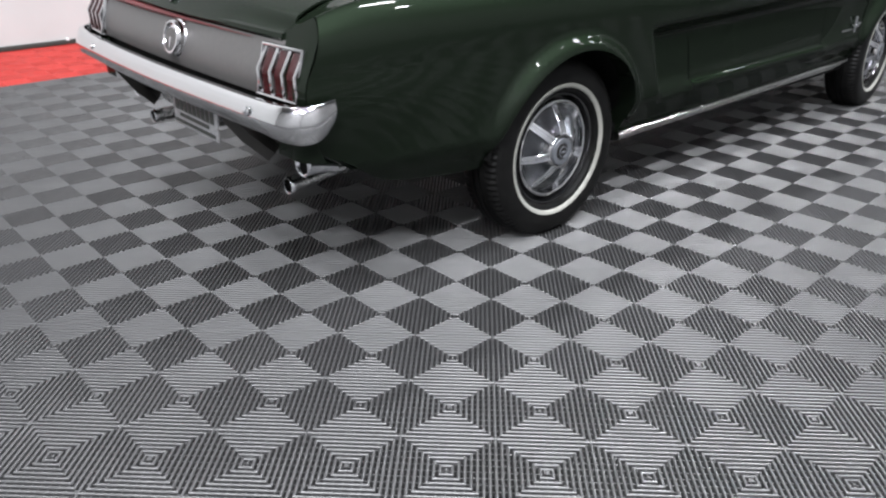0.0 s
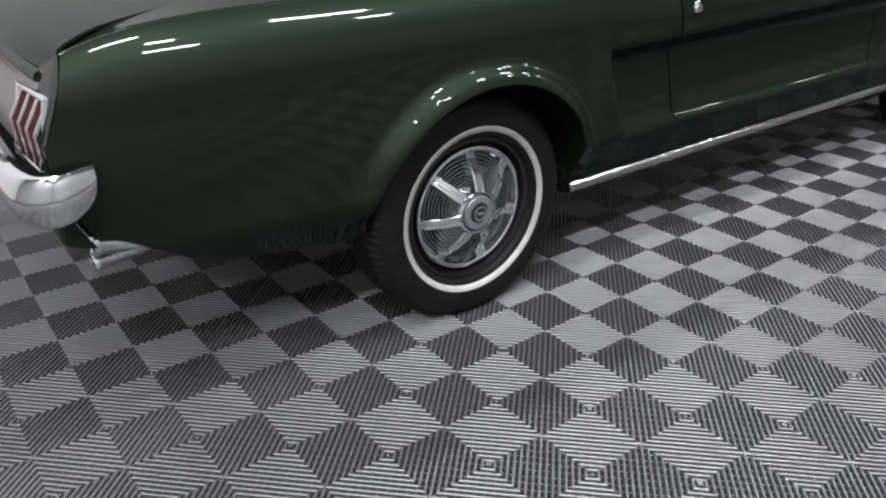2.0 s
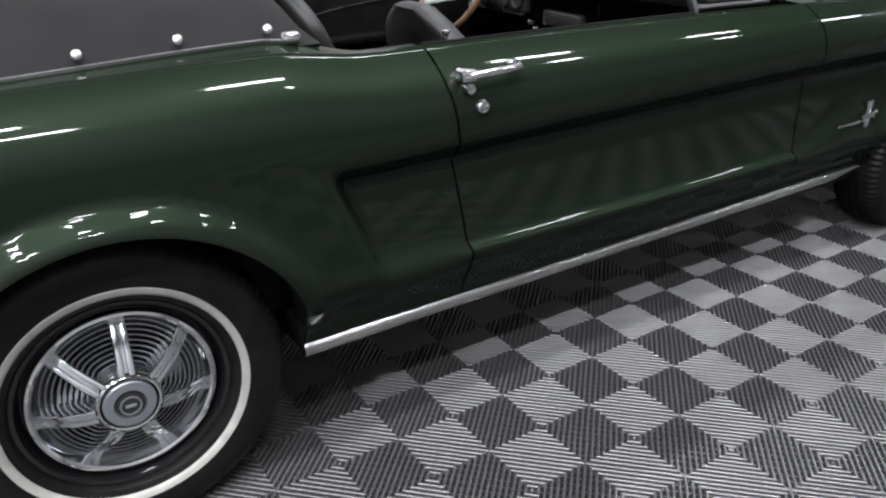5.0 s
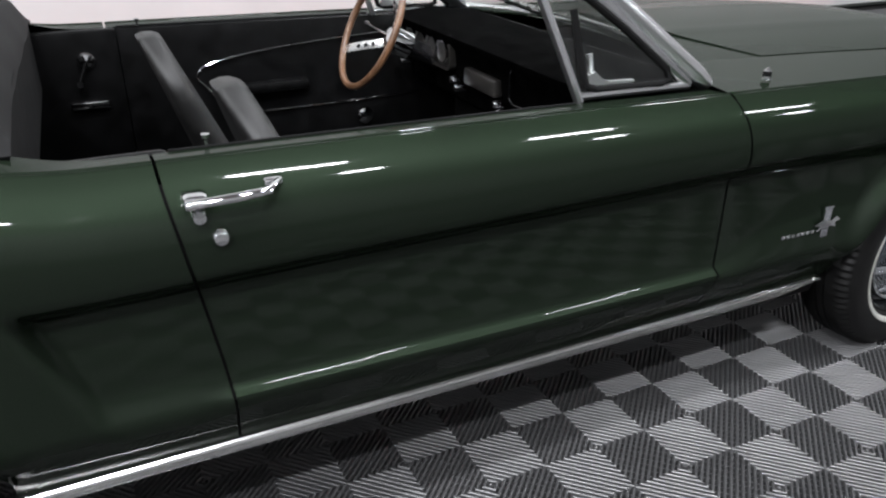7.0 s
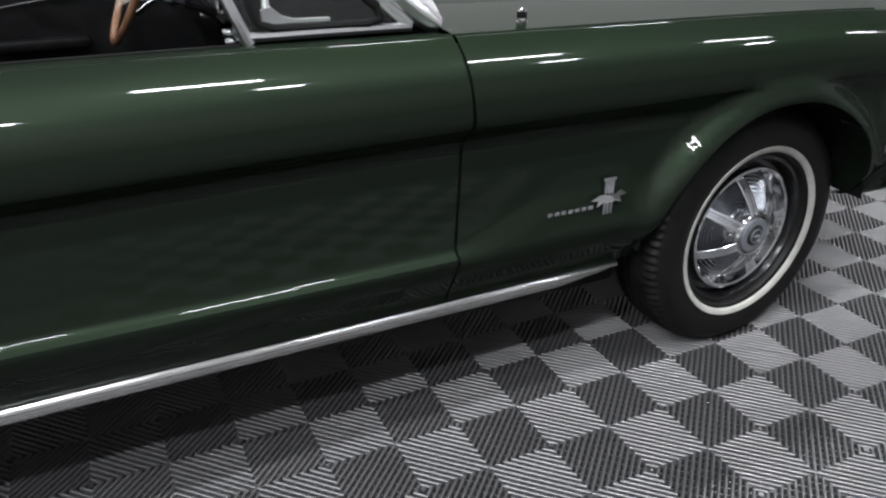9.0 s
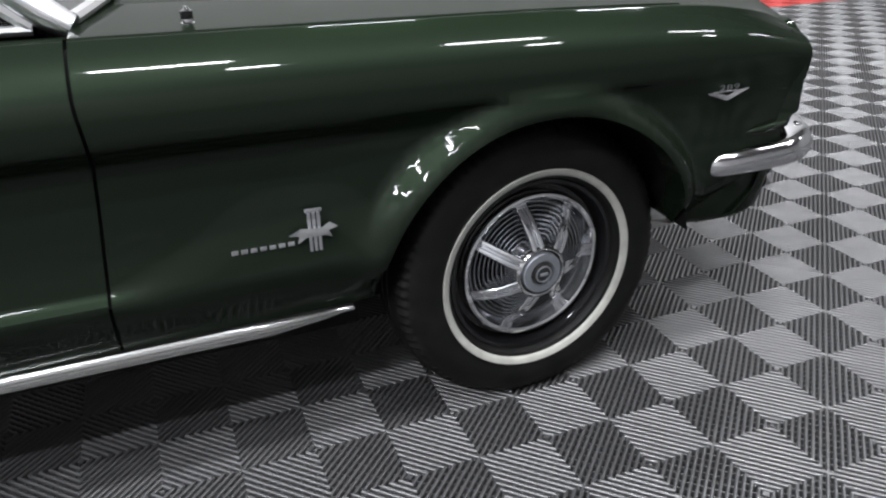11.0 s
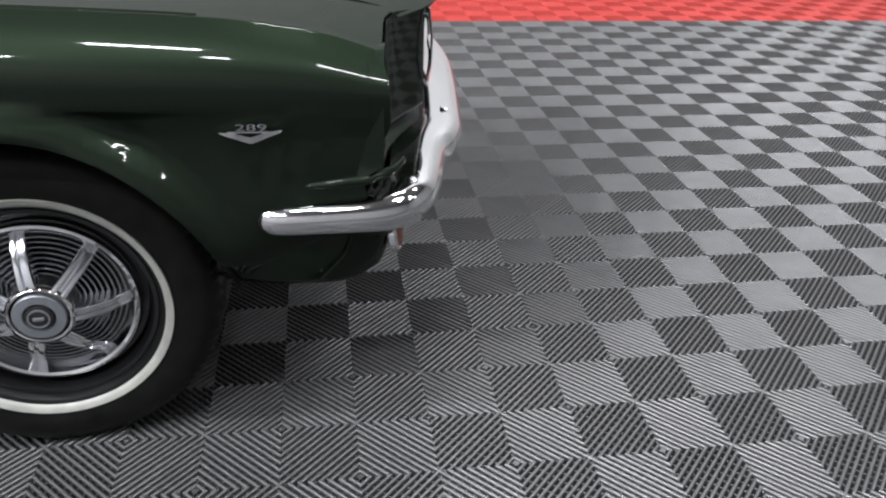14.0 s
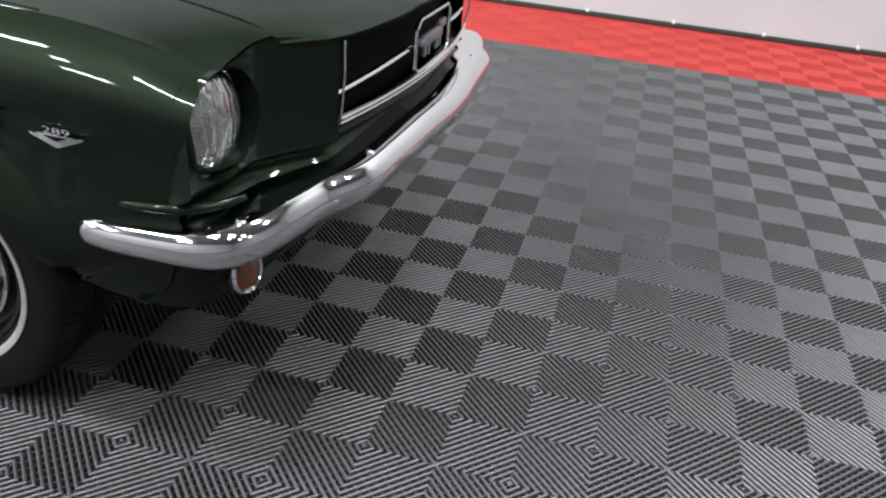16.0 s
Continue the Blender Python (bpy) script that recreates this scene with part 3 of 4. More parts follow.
for y0, y1 in ((-0.60, -0.497), (0.60, 0.497)):
    ex = part("exhaust_pipe", tube_bm([(-0.35, y0 * 0.8, 0.30), (-0.7, y1 * 0.95, 0.325), (-0.90, y1, 0.315)], 0.024, 16, caps=False), steel, car, "steel exhaust tail pipe")
    part("pipe_bore", tube_bm([(-0.5, y1 * 0.85, 0.31), (-0.7, y1 * 0.95, 0.325), (-0.90, y1, 0.315)], 0.021, 16, caps=False), black, ex)
    part("pipe_lip", spun_x([(0.0205, -0.004), (0.0215, 0.004), (0.024, 0.005), (0.0262, 0.002), (0.0262, -0.006)], 24), spoke_metal, ex, m=Matrix.Translation((-0.90, y1, 0.315)))
    trumpet = part("exhaust_trumpet", tube_bm([(-0.80, y0, 0.385), (-0.86, y0, 0.40), (-0.895, y0, 0.408), (-0.905, y0, 0.41)], [0.022, 0.028, 0.033, 0.036], 20, caps=False), spoke_metal, car, "chrome exhaust trim ring")
    part("trumpet_lip", spun_x([(0.026, -0.004), (0.029, 0.005), (0.033, 0.007), (0.0375, 0.004), (0.0375, -0.004)], 28), spoke_metal, trumpet, m=Matrix.Translation((-0.907, y0, 0.411)))
    part("trumpet_bore", tube_bm([(-0.80, y0, 0.387), (-0.903, y0, 0.410)], [0.018, 0.0265], 18), black, trumpet)
part("muffler", tube_bm([(-0.80, 0.10, 0.40), (-0.80, 0.12, 0.40), (-0.80, 0.50, 0.41), (-0.80, 0.54, 0.41)], [0.03, 0.062, 0.062, 0.03], 20), steel, car, "dull steel muffler under the tail")
for y in (-0.40, 0.40):
    part("bumper_bracket", tube_bm([(-1.03, y, 0.555), (-0.97, y * 1.03, 0.47), (-0.90, y * 1.07, 0.40)], 0.034, 4, (0.2, 0.9)), hub_dark, car, "flat dark metal bumper bracket", smooth=False)

# ---- wheels ----
def knurled(profile, n, rows_idx, depth):
    rows = []
    for i, (r, o) in enumerate(profile):
        row = []
        for k in range(n):
            rr = r - (depth if (i in rows_idx and k % 2 == 0) else 0)
            row.append((rr * math.cos(2 * math.pi * k / n), -o, rr * math.sin(2 * math.pi * k / n)))
        rows.append(row)
    return grid_bm(rows, False, True)


def wheel(x, y, z, flip, turn, steer=0, size=1.0):
    m = pose(x, y, z, 0, 0, steer + (180 if flip else 0))
    prof = [(0.20, -0.09), (0.24, -0.092), (0.287, -0.088), (0.307, -0.073), (0.315, -0.058), (0.318, -0.035), (0.3185, -0.018), (0.312, -0.016), (0.312, -0.011), (0.3185, -0.009), (0.3185, 0.009), (0.312, 0.011), (0.312, 0.016), (0.3185, 0.018), (0.318, 0.035), (0.315, 0.058), (0.308, 0.073), (0.299, 0.082), (0.287, 0.088), (0.272, 0.091), (0.258, 0.092), (0.242, 0.0912), (0.222, 0.0875), (0.206, 0.078), (0.200, 0.066), (0.196, 0.05)]
    bm = knurled(prof, 176, {3, 4, 5, 14, 15, 16, 17}, 0.005)
    for v in bm.verts:
        v.co.z = max(v.co.z, 0.001 - z)
    tyre = part("tyre", bm, rubber, car, "black rubber tyre with narrow white ring", m=m, angle=28)
    ring = m @ Matrix.Diagonal((0.5 + size / 2, 1, 0.5 + size / 2, 1))
    part("whitewall", lathe_bm([(0.2165, 0.0835), (0.2178, 0.0868), (0.224, 0.0905), (0.2318, 0.0922), (0.233, 0.0895)], 96), whitewall, tyre, "narrow white sidewall ring", m=ring)
    part("bead_ridge", lathe_bm([(0.263, 0.0885), (0.265, 0.0912), (0.268, 0.088)], 96), rubber, tyre, m=m)
    m = m @ Matrix.Translation((0, -0.024, 0))
    rim = part("rim", lathe_bm([(0.202, 0.02), (0.203, 0.034), (0.198, 0.043), (0.190, 0.042), (0.184, 0.028), (0.178, 0.012), (0.0, -0.01)], 80), gloss_black, car, "black painted steel rim", m=m)
    m = m @ Matrix.Diagonal((size, 1, size, 1))
    cover = part("wheel_cover", lathe_bm([(0.1735, 0.015), (0.1745, 0.030), (0.1715, 0.0365), (0.166, 0.038), (0.161, 0.035), (0.157, 0.022), (0.152, 0.010), (0.147, 0.004)], 96), chrome, car, "chrome wheel cover with ridged dish and spokes", m=m)
    dish = [(0.149, 0.006)]
    nr = 9
    for k in range(nr):
        r0 = 0.148 - k * 0.0098
        o = 0.004 + k * 0.0026
        dish += [(r0, o), (r0 - 0.0018, o + 0.005), (r0 - 0.0045, o + 0.005), (r0 - 0.0062, o - 0.007), (r0 - 0.0092, o - 0.007)]
    dish += [(0.058, 0.032)]
    part("ridged_dish", lathe_bm(dish, 72), ridge_metal, cover, "dark ridged metal dish", m=m, angle=30)
    hubp = [(0.067, 0.02), (0.064, 0.060), (0.0615, 0.070), (0.057, 0.074), (0.053, 0.073), (0.051, 0.065)]
    part("hub_cap", lathe_bm(hubp, 64), chrome, cover, m=m)
    part("hub_groove", lathe_bm([(0.053, 0.067), (0.045, 0.066)], 48), black, cover, m=m)
    part("hub_face", lathe_bm([(0.0482, 0.065), (0.0478, 0.075), (0.046, 0.0768), (0.030, 0.0775), (0.027, 0.072)], 64), satin, cover, "satin grey ring of the hub cap", m=m)
    part("hub_centre", lathe_bm([(0.0275, 0.071), (0.025, 0.078), (0.0, 0.081)], 40), hub_dark, cover, "dark medallion with plain bars", m=m)
    part("hub_mark", lathe_bm([(0.020, 0.080), (0.020, 0.0825), (0.017, 0.0825), (0.017, 0.080)], 32), satin, cover, m=m)
    part("hub_mark", bm_box(-0.010, 0.010, -0.0845, -0.080, -0.003, 0.003, 0.001), satin, cover, m=m)
    for k in range(7):
        a = radians(turn + k * 360 / 7)
        rows = []
        for t in np.linspace(0, 1, 7):
            r = 0.060 + 0.090 * t
            hw = 0.0148 - 0.0012 * t
            h = 0.073 - 0.059 * (0.45 * t + 0.55 * t * t)
            base = 0.022 - 0.022 * t
            rows.append([(r, -base, -hw), (r, -(h - 0.002), -hw), (r, -h, -hw + 0.0015), (r, -(h + 0.0012), -hw * 0.6), (r, -h, -0.0045), (r, -(h - 0.006), -0.0022), (r, -(h - 0.006), 0.0022), (r, -h, 0.0045), (r, -(h + 0.0012), hw * 0.6), (r, -h, hw - 0.0015), (r, -(h - 0.002), hw), (r, -base, hw)])
        last = rows[-1]
        rows.append([(p[0] + 0.003, -0.004, p[2]) for p in last])
        bm = grid_bm(rows)
        bmesh.ops.transform(bm, matrix=Matrix.Rotation(-a, 4, "Y"), verts=bm.verts[:])
        part("spoke", bm, spoke_metal, cover, m=m, angle=30)
    return cover


wheel(0.0, -0.700, 0.307, False, -18)
wheel(WB - 0.008, -0.688, 0.307, False, -4, 5, 0.955)
wheel(0.0, 0.700, 0.307, True, 20)
wheel(WB, 0.700, 0.307, True, 30, 6)
part("rear_axle", tube_bm([(0, -0.66, 0.3), (0, 0.66, 0.3)], 0.04, 12), black, car)
part("front_axle", tube_bm([(WB, -0.66, 0.27), (WB, 0.66, 0.27)], 0.03, 12), black, car)

# ---- sill moulding: convex strip with fine grooves ----
for s in (-1, 1):
    rows = []
    for x in [0.358, 0.36] + list(np.linspace(0.38, 2.28, 20)) + [2.32, 2.332, 2.338]:
        e = 1.0 if x < 2.22 else max(0.42, 1 - (x - 2.22) / 0.17)
        y0, zc = 0.754, 0.280 + 0.0085 * (x - 0.37)
        sec = [(-0.02, 0.018), (-0.004, 0.0245), (0.004, 0.0262), (0.010, 0.0255), (0.0155, 0.0225), (0.0195, 0.0175), (0.0215, 0.0120), (0.0218, 0.0085), (0.0195, 0.0072), (0.0195, 0.0062), (0.0225, 0.005), (0.0230, 0.001), (0.0205, 0.0), (0.0205, -0.001), (0.0230, -0.0022), (0.0228, -0.0062), (0.0203, -0.0072), (0.0203, -0.0082), (0.0215, -0.0095), (0.0205, -0.0135), (0.0180, -0.0145), (0.0180, -0.0155), (0.0178, -0.017), (0.014, -0.021), (0.006, -0.024), (-0.02, -0.024)]
        rows.append([(x, s * (y0 + u), zc + 0.02 - (0.02 - 0.72 * v) * e) for u, v in sec])
    part("sill_moulding", grid_bm(rows), sill_metal, car, "bright grooved metal rocker moulding", angle=20)

# ---- nose ----
LAMP = (3.334, 0.684, 0.674)        # x, distance from the middle, height of each headlamp
LAMP_R = 0.094


def fender_top(y):
    """Height of the fender's front edge over the distance from the middle."""
    zb = z_belt(NOSE)
    if y < 0.557:
        return z_seam(nose_x(y, 0.7)) - 0.004
    wb = w_belt(NOSE)
    if y < wb - 0.011:
        return z_seam(3.406) + (zb + 0.0034 - z_seam(3.406)) * ((y - 0.557) / (wb - 0.568)) ** 1.3 - 0.001
    if y < wb:
        return zb + 0.0034 * (wb - y) / 0.011 - 0.001
    z = zb
    while z > 0.6 and side_w(NOSE, z) < y:
        z -= 0.004
    return z


for s in (-1, 1):
    ys = np.concatenate([[0.7841], np.linspace(0.784, 0.56, 50), np.linspace(0.55, 0.446, 8)])
    zs = np.linspace(0.562, 0.812, 52)
    bm = bmesh.new()
    vs, inside = [], set()
    for y in ys:
        row = []
        for z in zs:
            dy, dz = y - LAMP[1], z - LAMP[2]
            r = math.hypot(dy, dz)
            yy, zz = y, z
            if r < LAMP_R and r > 1e-6:
                yy, zz = LAMP[1] + dy / r * LAMP_R, LAMP[2] + dz / r * LAMP_R
            zz = min(zz, fender_top(yy))
            v = bm.verts.new((3.306 if y > 0.78405 else nose_x(yy, zz) - 0.03 * sstep(0.585, 0.562, zz), s * (yy - (0.012 if y > 0.78405 else 0.0)), zz))
            if r < LAMP_R:
                inside.add(v)
            row.append(v)
        vs.append(row)
    for i in range(len(ys) - 1):
        for j in range(len(zs) - 1):
            q = (vs[i][j], vs[i + 1][j], vs[i + 1][j + 1], vs[i][j + 1])
            if not all(v in inside for v in q):
                bm.faces.new(q)
    bmesh.ops.delete(bm, geom=[v for v in bm.verts if not v.link_faces], context="VERTS")
    part("headlamp_surround", bm, paint, car, angle=60)
    ring = []
    for k in range(57):
        a = 2 * math.pi * k / 56
        y, z = LAMP[1] + LAMP_R * math.cos(a), LAMP[2] + LAMP_R * math.sin(a)
        ring.append([(nose_x(y, z) + 0.001, s * y, z), (nose_x(y, z) - 0.012, s * (LAMP[1] + (LAMP_R - 0.002) * math.cos(a)), LAMP[2] + (LAMP_R - 0.002) * math.sin(a)), (3.331, s * (LAMP[1] + (LAMP_R - 0.003) * math.cos(a)), LAMP[2] + (LAMP_R - 0.003) * math.sin(a))])
    part("headlamp_bucket", grid_bm(ring), paint, car)
    axis = Matrix.Translation((LAMP[0], s * LAMP[1], LAMP[2])) @ pose(0, 0, 0, 0, 0, 180) @ Matrix.Diagonal((1, 1.045, 1.045, 1))
    lampob = part("headlamp_ring", spun_x([(0.080, -0.03), (0.0885, -0.012), (0.089, 0.0), (0.086, 0.004), (0.083, 0.002)], 56), chrome, car, "chrome headlamp ring", m=axis)
    part("headlamp_lens", spun_x([(0.0835, -0.002), (0.081, 0.009), (0.07, 0.020), (0.05, 0.030), (0.028, 0.0355), (0.01, 0.0375), (0.0, 0.0378)], 56), lens_glass, lampob, "fluted silvery headlamp lens", m=axis)
    part("lens_mark", bm_box(-0.001, 0.001, -0.012, 0.012, -0.003, 0.003), satin, lampob, m=Matrix.Translation((LAMP[0] + 0.0335, s * LAMP[1], LAMP[2] - 0.035)))

# grille: dark mesh, side bars, bright surround, central frame
def gx(y):
    return 3.516 - 0.045 * (abs(y) / 0.46) ** 2


rows = [[(gx(y) - 0.075, y, z) for z in np.linspace(0.60, 0.79, 6)] for y in np.linspace(-0.47, 0.47, 21)]
grille = part("grille", grid_bm(rows), black, car, "black recessed grille with bright bars")
for k in range(9):
    z = 0.625 + k * 0.0165
    part("grille_mesh", tube_bm([(gx(y) - 0.07, y, z) for y in np.linspace(-0.455, 0.455, 15)], 0.0022, 5), black, grille)
for z, r in ((0.632, 0.0042), (0.622, 0.0026)):
    part("grille_trim", tube_bm([(gx(y) - 0.004, y, z) for y in np.linspace(-0.452, 0.452, 25)], r, 8), chrome, grille, "thin bright grille surround")
for s in (-1, 1):
    part("grille_trim", tube_bm([(gx(0.455) - 0.004, s * 0.450, 0.632), (gx(0.455) + 0.003, s * 0.458, 0.67), (gx(0.455) + 0.005, s * 0.455, 0.725), (gx(0.455), s * 0.446, 0.776)], 0.0026, 8), chrome, grille)
    part("grille_bar", tube_bm([(gx(y) - 0.02, s * y, 0.676 + 0.02 * (0.445 - y) / 0.315) for y in np.linspace(0.13, 0.445, 12)], 0.0085, 10, (1.0, 0.7)), chrome, grille, "chrome horizontal grille bar")
frame_pts = [(-0.13, 0.735), (-0.105, 0.752), (0.105, 0.752), (0.13, 0.735), (0.13, 0.652), (0.105, 0.637), (-0.105, 0.637), (-0.13, 0.652), (-0.13, 0.735)]
part("grille_frame", tube_bm([(gx(0) - 0.01, y, z) for y, z in frame_pts], 0.0055, 8), chrome, grille, "chrome rectangular frame round the badge")
bd = bm_box(-0.006, 0.006, -0.075, 0.075, -0.012, 0.016, 0.005)
part("grille_badge", join_bm(bd, bm_box(-0.006, 0.006, 0.045, 0.1, 0.008, 0.028, 0.004), bm_box(-0.006, 0.006, -0.1, -0.06, -0.002, 0.01, 0.003), *[bm_box(-0.005, 0.005, a, a + 0.01, -0.036, -0.008, 0.003) for a in (-0.06, -0.03, 0.03, 0.055)]), satin, grille, "satin metal plain-shaped badge", m=Matrix.Translation((gx(0) - 0.012, 0, 0.695)))
for y in (-0.14, -0.07, 0.0, 0.07, 0.14):
    part("hood_letter", bm_box(3.446, 3.466, y - 0.012, y + 0.012, z_seam(3.456) + 0.028, z_seam(3.456) + 0.034, 0.001), chrome, car, "small chrome letter block on the hood lip")

# stone shield under the grille: two rounded ledges down to the bumper
rows = []
for t in np.linspace(-1, 1, 41):
    y = 0.765 * t
    f = nose_x(max(abs(y), 0.452), 0.6) if abs(y) > 0.452 else gx(y) - 0.012
    back = 0.10 * sstep(0.62, 0.77, abs(y))
    rows.append([(f - 0.028 - back * 0.3, y, 0.612), (f - 0.012 - back * 0.3, y, 0.602), (f - 0.006 - back * 0.3, y, 0.592), (f - 0.018 - back * 0.3, y, 0.580), (f - 0.028 - back * 0.3, y, 0.568), (f - 0.024 - back * 0.3, y, 0.560), (f - 0.008 - back * 0.2, y, 0.552), (f + 0.002 - back * 0.2, y, 0.543), (f - 0.004 - back * 0.2, y, 0.528), (f - 0.024 - back * 0.2, y, 0.512), (f - 0.03 - back * 0.2, y, 0.46), (f - 0.05 - back * 0.2, y, 0.40), (f - 0.10 - back * 0.2, y, 0.345), (f - 0.2, y * 0.97, 0.33)])
part("stone_shield", thicken(grid_bm(rows), 0.004), paint, car, angle=60)
part("front_apron", bm_box(3.10, 3.28, -0.71, 0.71, 0.345, 0.47, 0.02), black, car)
rows = []
for x, y, h in smooth_path([(3.11, -0.762, 0.345), (3.20, -0.766, 0.335), (3.30, -0.760, 0.332), (3.365, -0.728, 0.340), (3.395, -0.64, 0.352), (3.42, -0.45, 0.36), (3.44, 0.0, 0.362), (3.42, 0.45, 0.36), (3.395, 0.64, 0.352), (3.365, 0.728, 0.340), (3.30, 0.760, 0.332), (3.20, 0.766, 0.335), (3.11, 0.762, 0.345)], 6):
    k = 0.99
    rows.append([(x, y, 0.50), (x - 0.002, y, 0.45), (x - 0.006, y * (0.5 + 0.5 * k), 0.40), (x - 0.018, y * k, h + 0.012), (x - 0.03, y * (k - 0.01), h), (x - 0.09, y * (k - 0.06), h + 0.002)])
part("front_valance", grid_bm(rows), paint, car, angle=60)
# side ledge above the bumper end
for s in (-1, 1):
    part("bumper_ledge", tube_bm([(3.20, s * 0.778, 0.545), (3.26, s * 0.786, 0.552), (3.33, s * 0.78, 0.556), (3.375, s * 0.74, 0.556), (3.40, s * 0.69, 0.556)], [0.003, 0.007, 0.009, 0.009, 0.006], 10), paint, car)

for s in (-1, 1):
    part("extension_seam", tube_bm([(3.335 + 0.01 * (0.76 - z) * 0.5, s * (side_w(3.33, z) - 0.0004), z) for z in np.linspace(0.60, 0.752, 10)], 0.0014, 6), black, car)
# front bumper
FB = [(-0.058, 0.0365), (-0.030, 0.0370), (0.006, 0.0366), (0.0125, 0.0350), (0.022, 0.029), (0.030, 0.019), (0.0345, 0.006), (0.0345, -0.007), (0.030, -0.020), (0.022, -0.030), (0.012, -0.037), (0.0, -0.040), (-0.006, -0.034), (0.006, 0.0), (-0.004, 0.026), (-0.054, 0.030)]
half = [(3.134, -0.770, 0.485, 262, 0.103), (3.138, -0.774, 0.485, 264, 0.387), (3.148, -0.778, 0.485, 267, 0.602), (3.166, -0.782, 0.485, 269, 0.722), (3.216, -0.786, 0.487, 271, 0.774), (3.326, -0.782, 0.490, 277, 0.843), (3.391, -0.762, 0.494, 300, 0.977), (3.426, -0.715, 0.498, 330, 1.02), (3.446, -0.630, 0.502, 344, 1.1), (3.466, -0.545, 0.506, 342, 1.08), (3.494, -0.490, 0.510, 338, 1.06), (3.514, -0.430, 0.514, 348, 1.06), (3.524, -0.330, 0.519, 354, 1.08), (3.539, -0.150, 0.527, 356, 1.1), (3.548, -0.030, 0.527, 359, 1.1), (3.549, 0.000, 0.527, 360, 1.1)]
full = half + [(x, 0.05 - y, z, 720 - a, sc) for x, y, z, a, sc in reversed(half[:-1])]
fb = part("front_bumper", sweep(smooth_path(full, 6), FB), chrome, car, "chrome front bumper wrapping round the corners")
for s in (-1, 1):
    for bx, by, bz in ((3.416, 0.735, 0.529), (3.514, 0.408, 0.551)):
        part("bumper_bolt", spun_x([(0.012, 0.0), (0.011, 0.005), (0.005, 0.008), (0.0, 0.0085)], 16), spoke_metal, fb, m=Matrix.Translation((bx, s * by, bz)) @ pose(0, 0, 0, 0, 60, 180 + s * 15))
    sig = part("signal_bezel", spun_x([(0.049, -0.006), (0.052, 0.004), (0.047, 0.010), (0.041, 0.006)], 36), chrome, car, "chrome oval turn signal bezel", m=Matrix.Translation((3.382, s * 0.672, 0.398)) @ pose(0, 0, 0, 0, 10, 180 + s * 4) @ Matrix.Diagonal((1.0, 0.86, 0.82, 1)))
    part("signal_lens", spun_x([(0.043, 0.004), (0.034, 0.014), (0.018, 0.02), (0.0, 0.022)], 32), amber, sig, "amber turn signal lens", m=Matrix.Translation((3.382, s * 0.672, 0.398)) @ pose(0, 0, 0, 0, 10, 180 + s * 4) @ Matrix.Diagonal((1.0, 0.86, 0.82, 1)))


# ---- badges on the fender ----
def on_side(x, z, out=0.002):
    return -(side_w(x, z) + out)


def plate_poly(pts, y0, depth):
    bm = bmesh.new()
    a = [bm.verts.new((x, y0, z)) for x, z in pts]
    b = [bm.verts.new((x, y0 - depth, z)) for x, z in pts]
    bm.faces.new(b)
    for i in range(len(pts)):
        bm.faces.new((a[i], a[(i + 1) % len(pts)], b[(i + 1) % len(pts)], b[i]))
    return bm


ex, ez = 2.274, 0.498
ey = on_side(ex, ez, 0.001)
badge = part("fender_badge", join_bm(*[bm_box(ex - 0.0125 + k * 0.0085, ex - 0.0055 + k * 0.0085, ey - 0.006, ey + 0.002, ez - 0.042, ez + 0.042, 0.001) for k in range(3)], *[bm_box(ex - 0.016, ex + 0.0155, ey - 0.006, ey + 0.002, ez + q * 0.043 - 0.004, ez + q * 0.043 + 0.004, 0.001) for q in (-1, 1)]), spoke_metal, car, "chrome upright bars with a plain running shape")
part("badge_shape", plate_poly([(ex - 0.050, ez + 0.002), (ex - 0.026, ez + 0.013), (ex + 0.008, ez + 0.008), (ex + 0.026, ez + 0.018), (ex + 0.042, ez + 0.007), (ex + 0.024, ez + 0.002), (ex + 0.030, ez - 0.012), (ex + 0.017, ez - 0.007), (ex - 0.016, ez - 0.006), (ex - 0.034, ez - 0.016), (ex - 0.030, ez - 0.001)], ey - 0.006, 0.005), chrome, badge)
for k in range(7):
    bx = ex - 0.150 + k * 0.0165
    by = on_side(bx + 0.006, ez - 0.014, 0.0005)
    part("badge_letter", bm_box(bx, bx + 0.0125, by - 0.003, by + 0.002, ez - 0.020, ez - 0.011, 0.001), chrome, badge)
vx, vz = 3.143, 0.653
vy = on_side(vx, vz, 0.004)
vb = part("engine_badge", join_bm(plate_poly([(vx - 0.050, vz + 0.003), (vx - 0.027, vz + 0.001), (vx, vz - 0.006), (vx + 0.027, vz + 0.003), (vx + 0.052, vz + 0.006), (vx + 0.049, vz + 0.002), (vx + 0.003, vz - 0.0165), (vx - 0.003, vz - 0.0165), (vx - 0.046, vz - 0.001)], vy, 0.006), bm_box(vx - 0.036, vx + 0.038, vy - 0.004, vy + 0.001, vz + 0.0005, vz + 0.0035)), chrome, car, "chrome v-shaped badge with the number 289")
fc = bpy.data.curves.new("badge_number", "FONT")
fc.body, fc.size, fc.extrude, fc.align_x = "289", 0.0255, 0.0015, "CENTER"
tmp = new("tmp_text", fc)
me = bpy.data.meshes.new_from_object(tmp.evaluated_get(bpy.context.evaluated_depsgraph_get()))
bpy.data.objects.remove(tmp)
me.materials.append(spoke_metal)
num = new("badge_number", me)
num.parent = vb
num.matrix_basis = pose(vx + 0.002, vy - 0.005, vz + 0.0055, 86, 0, 0) @ Matrix.Diagonal((1.35, 0.6, 1, 1))

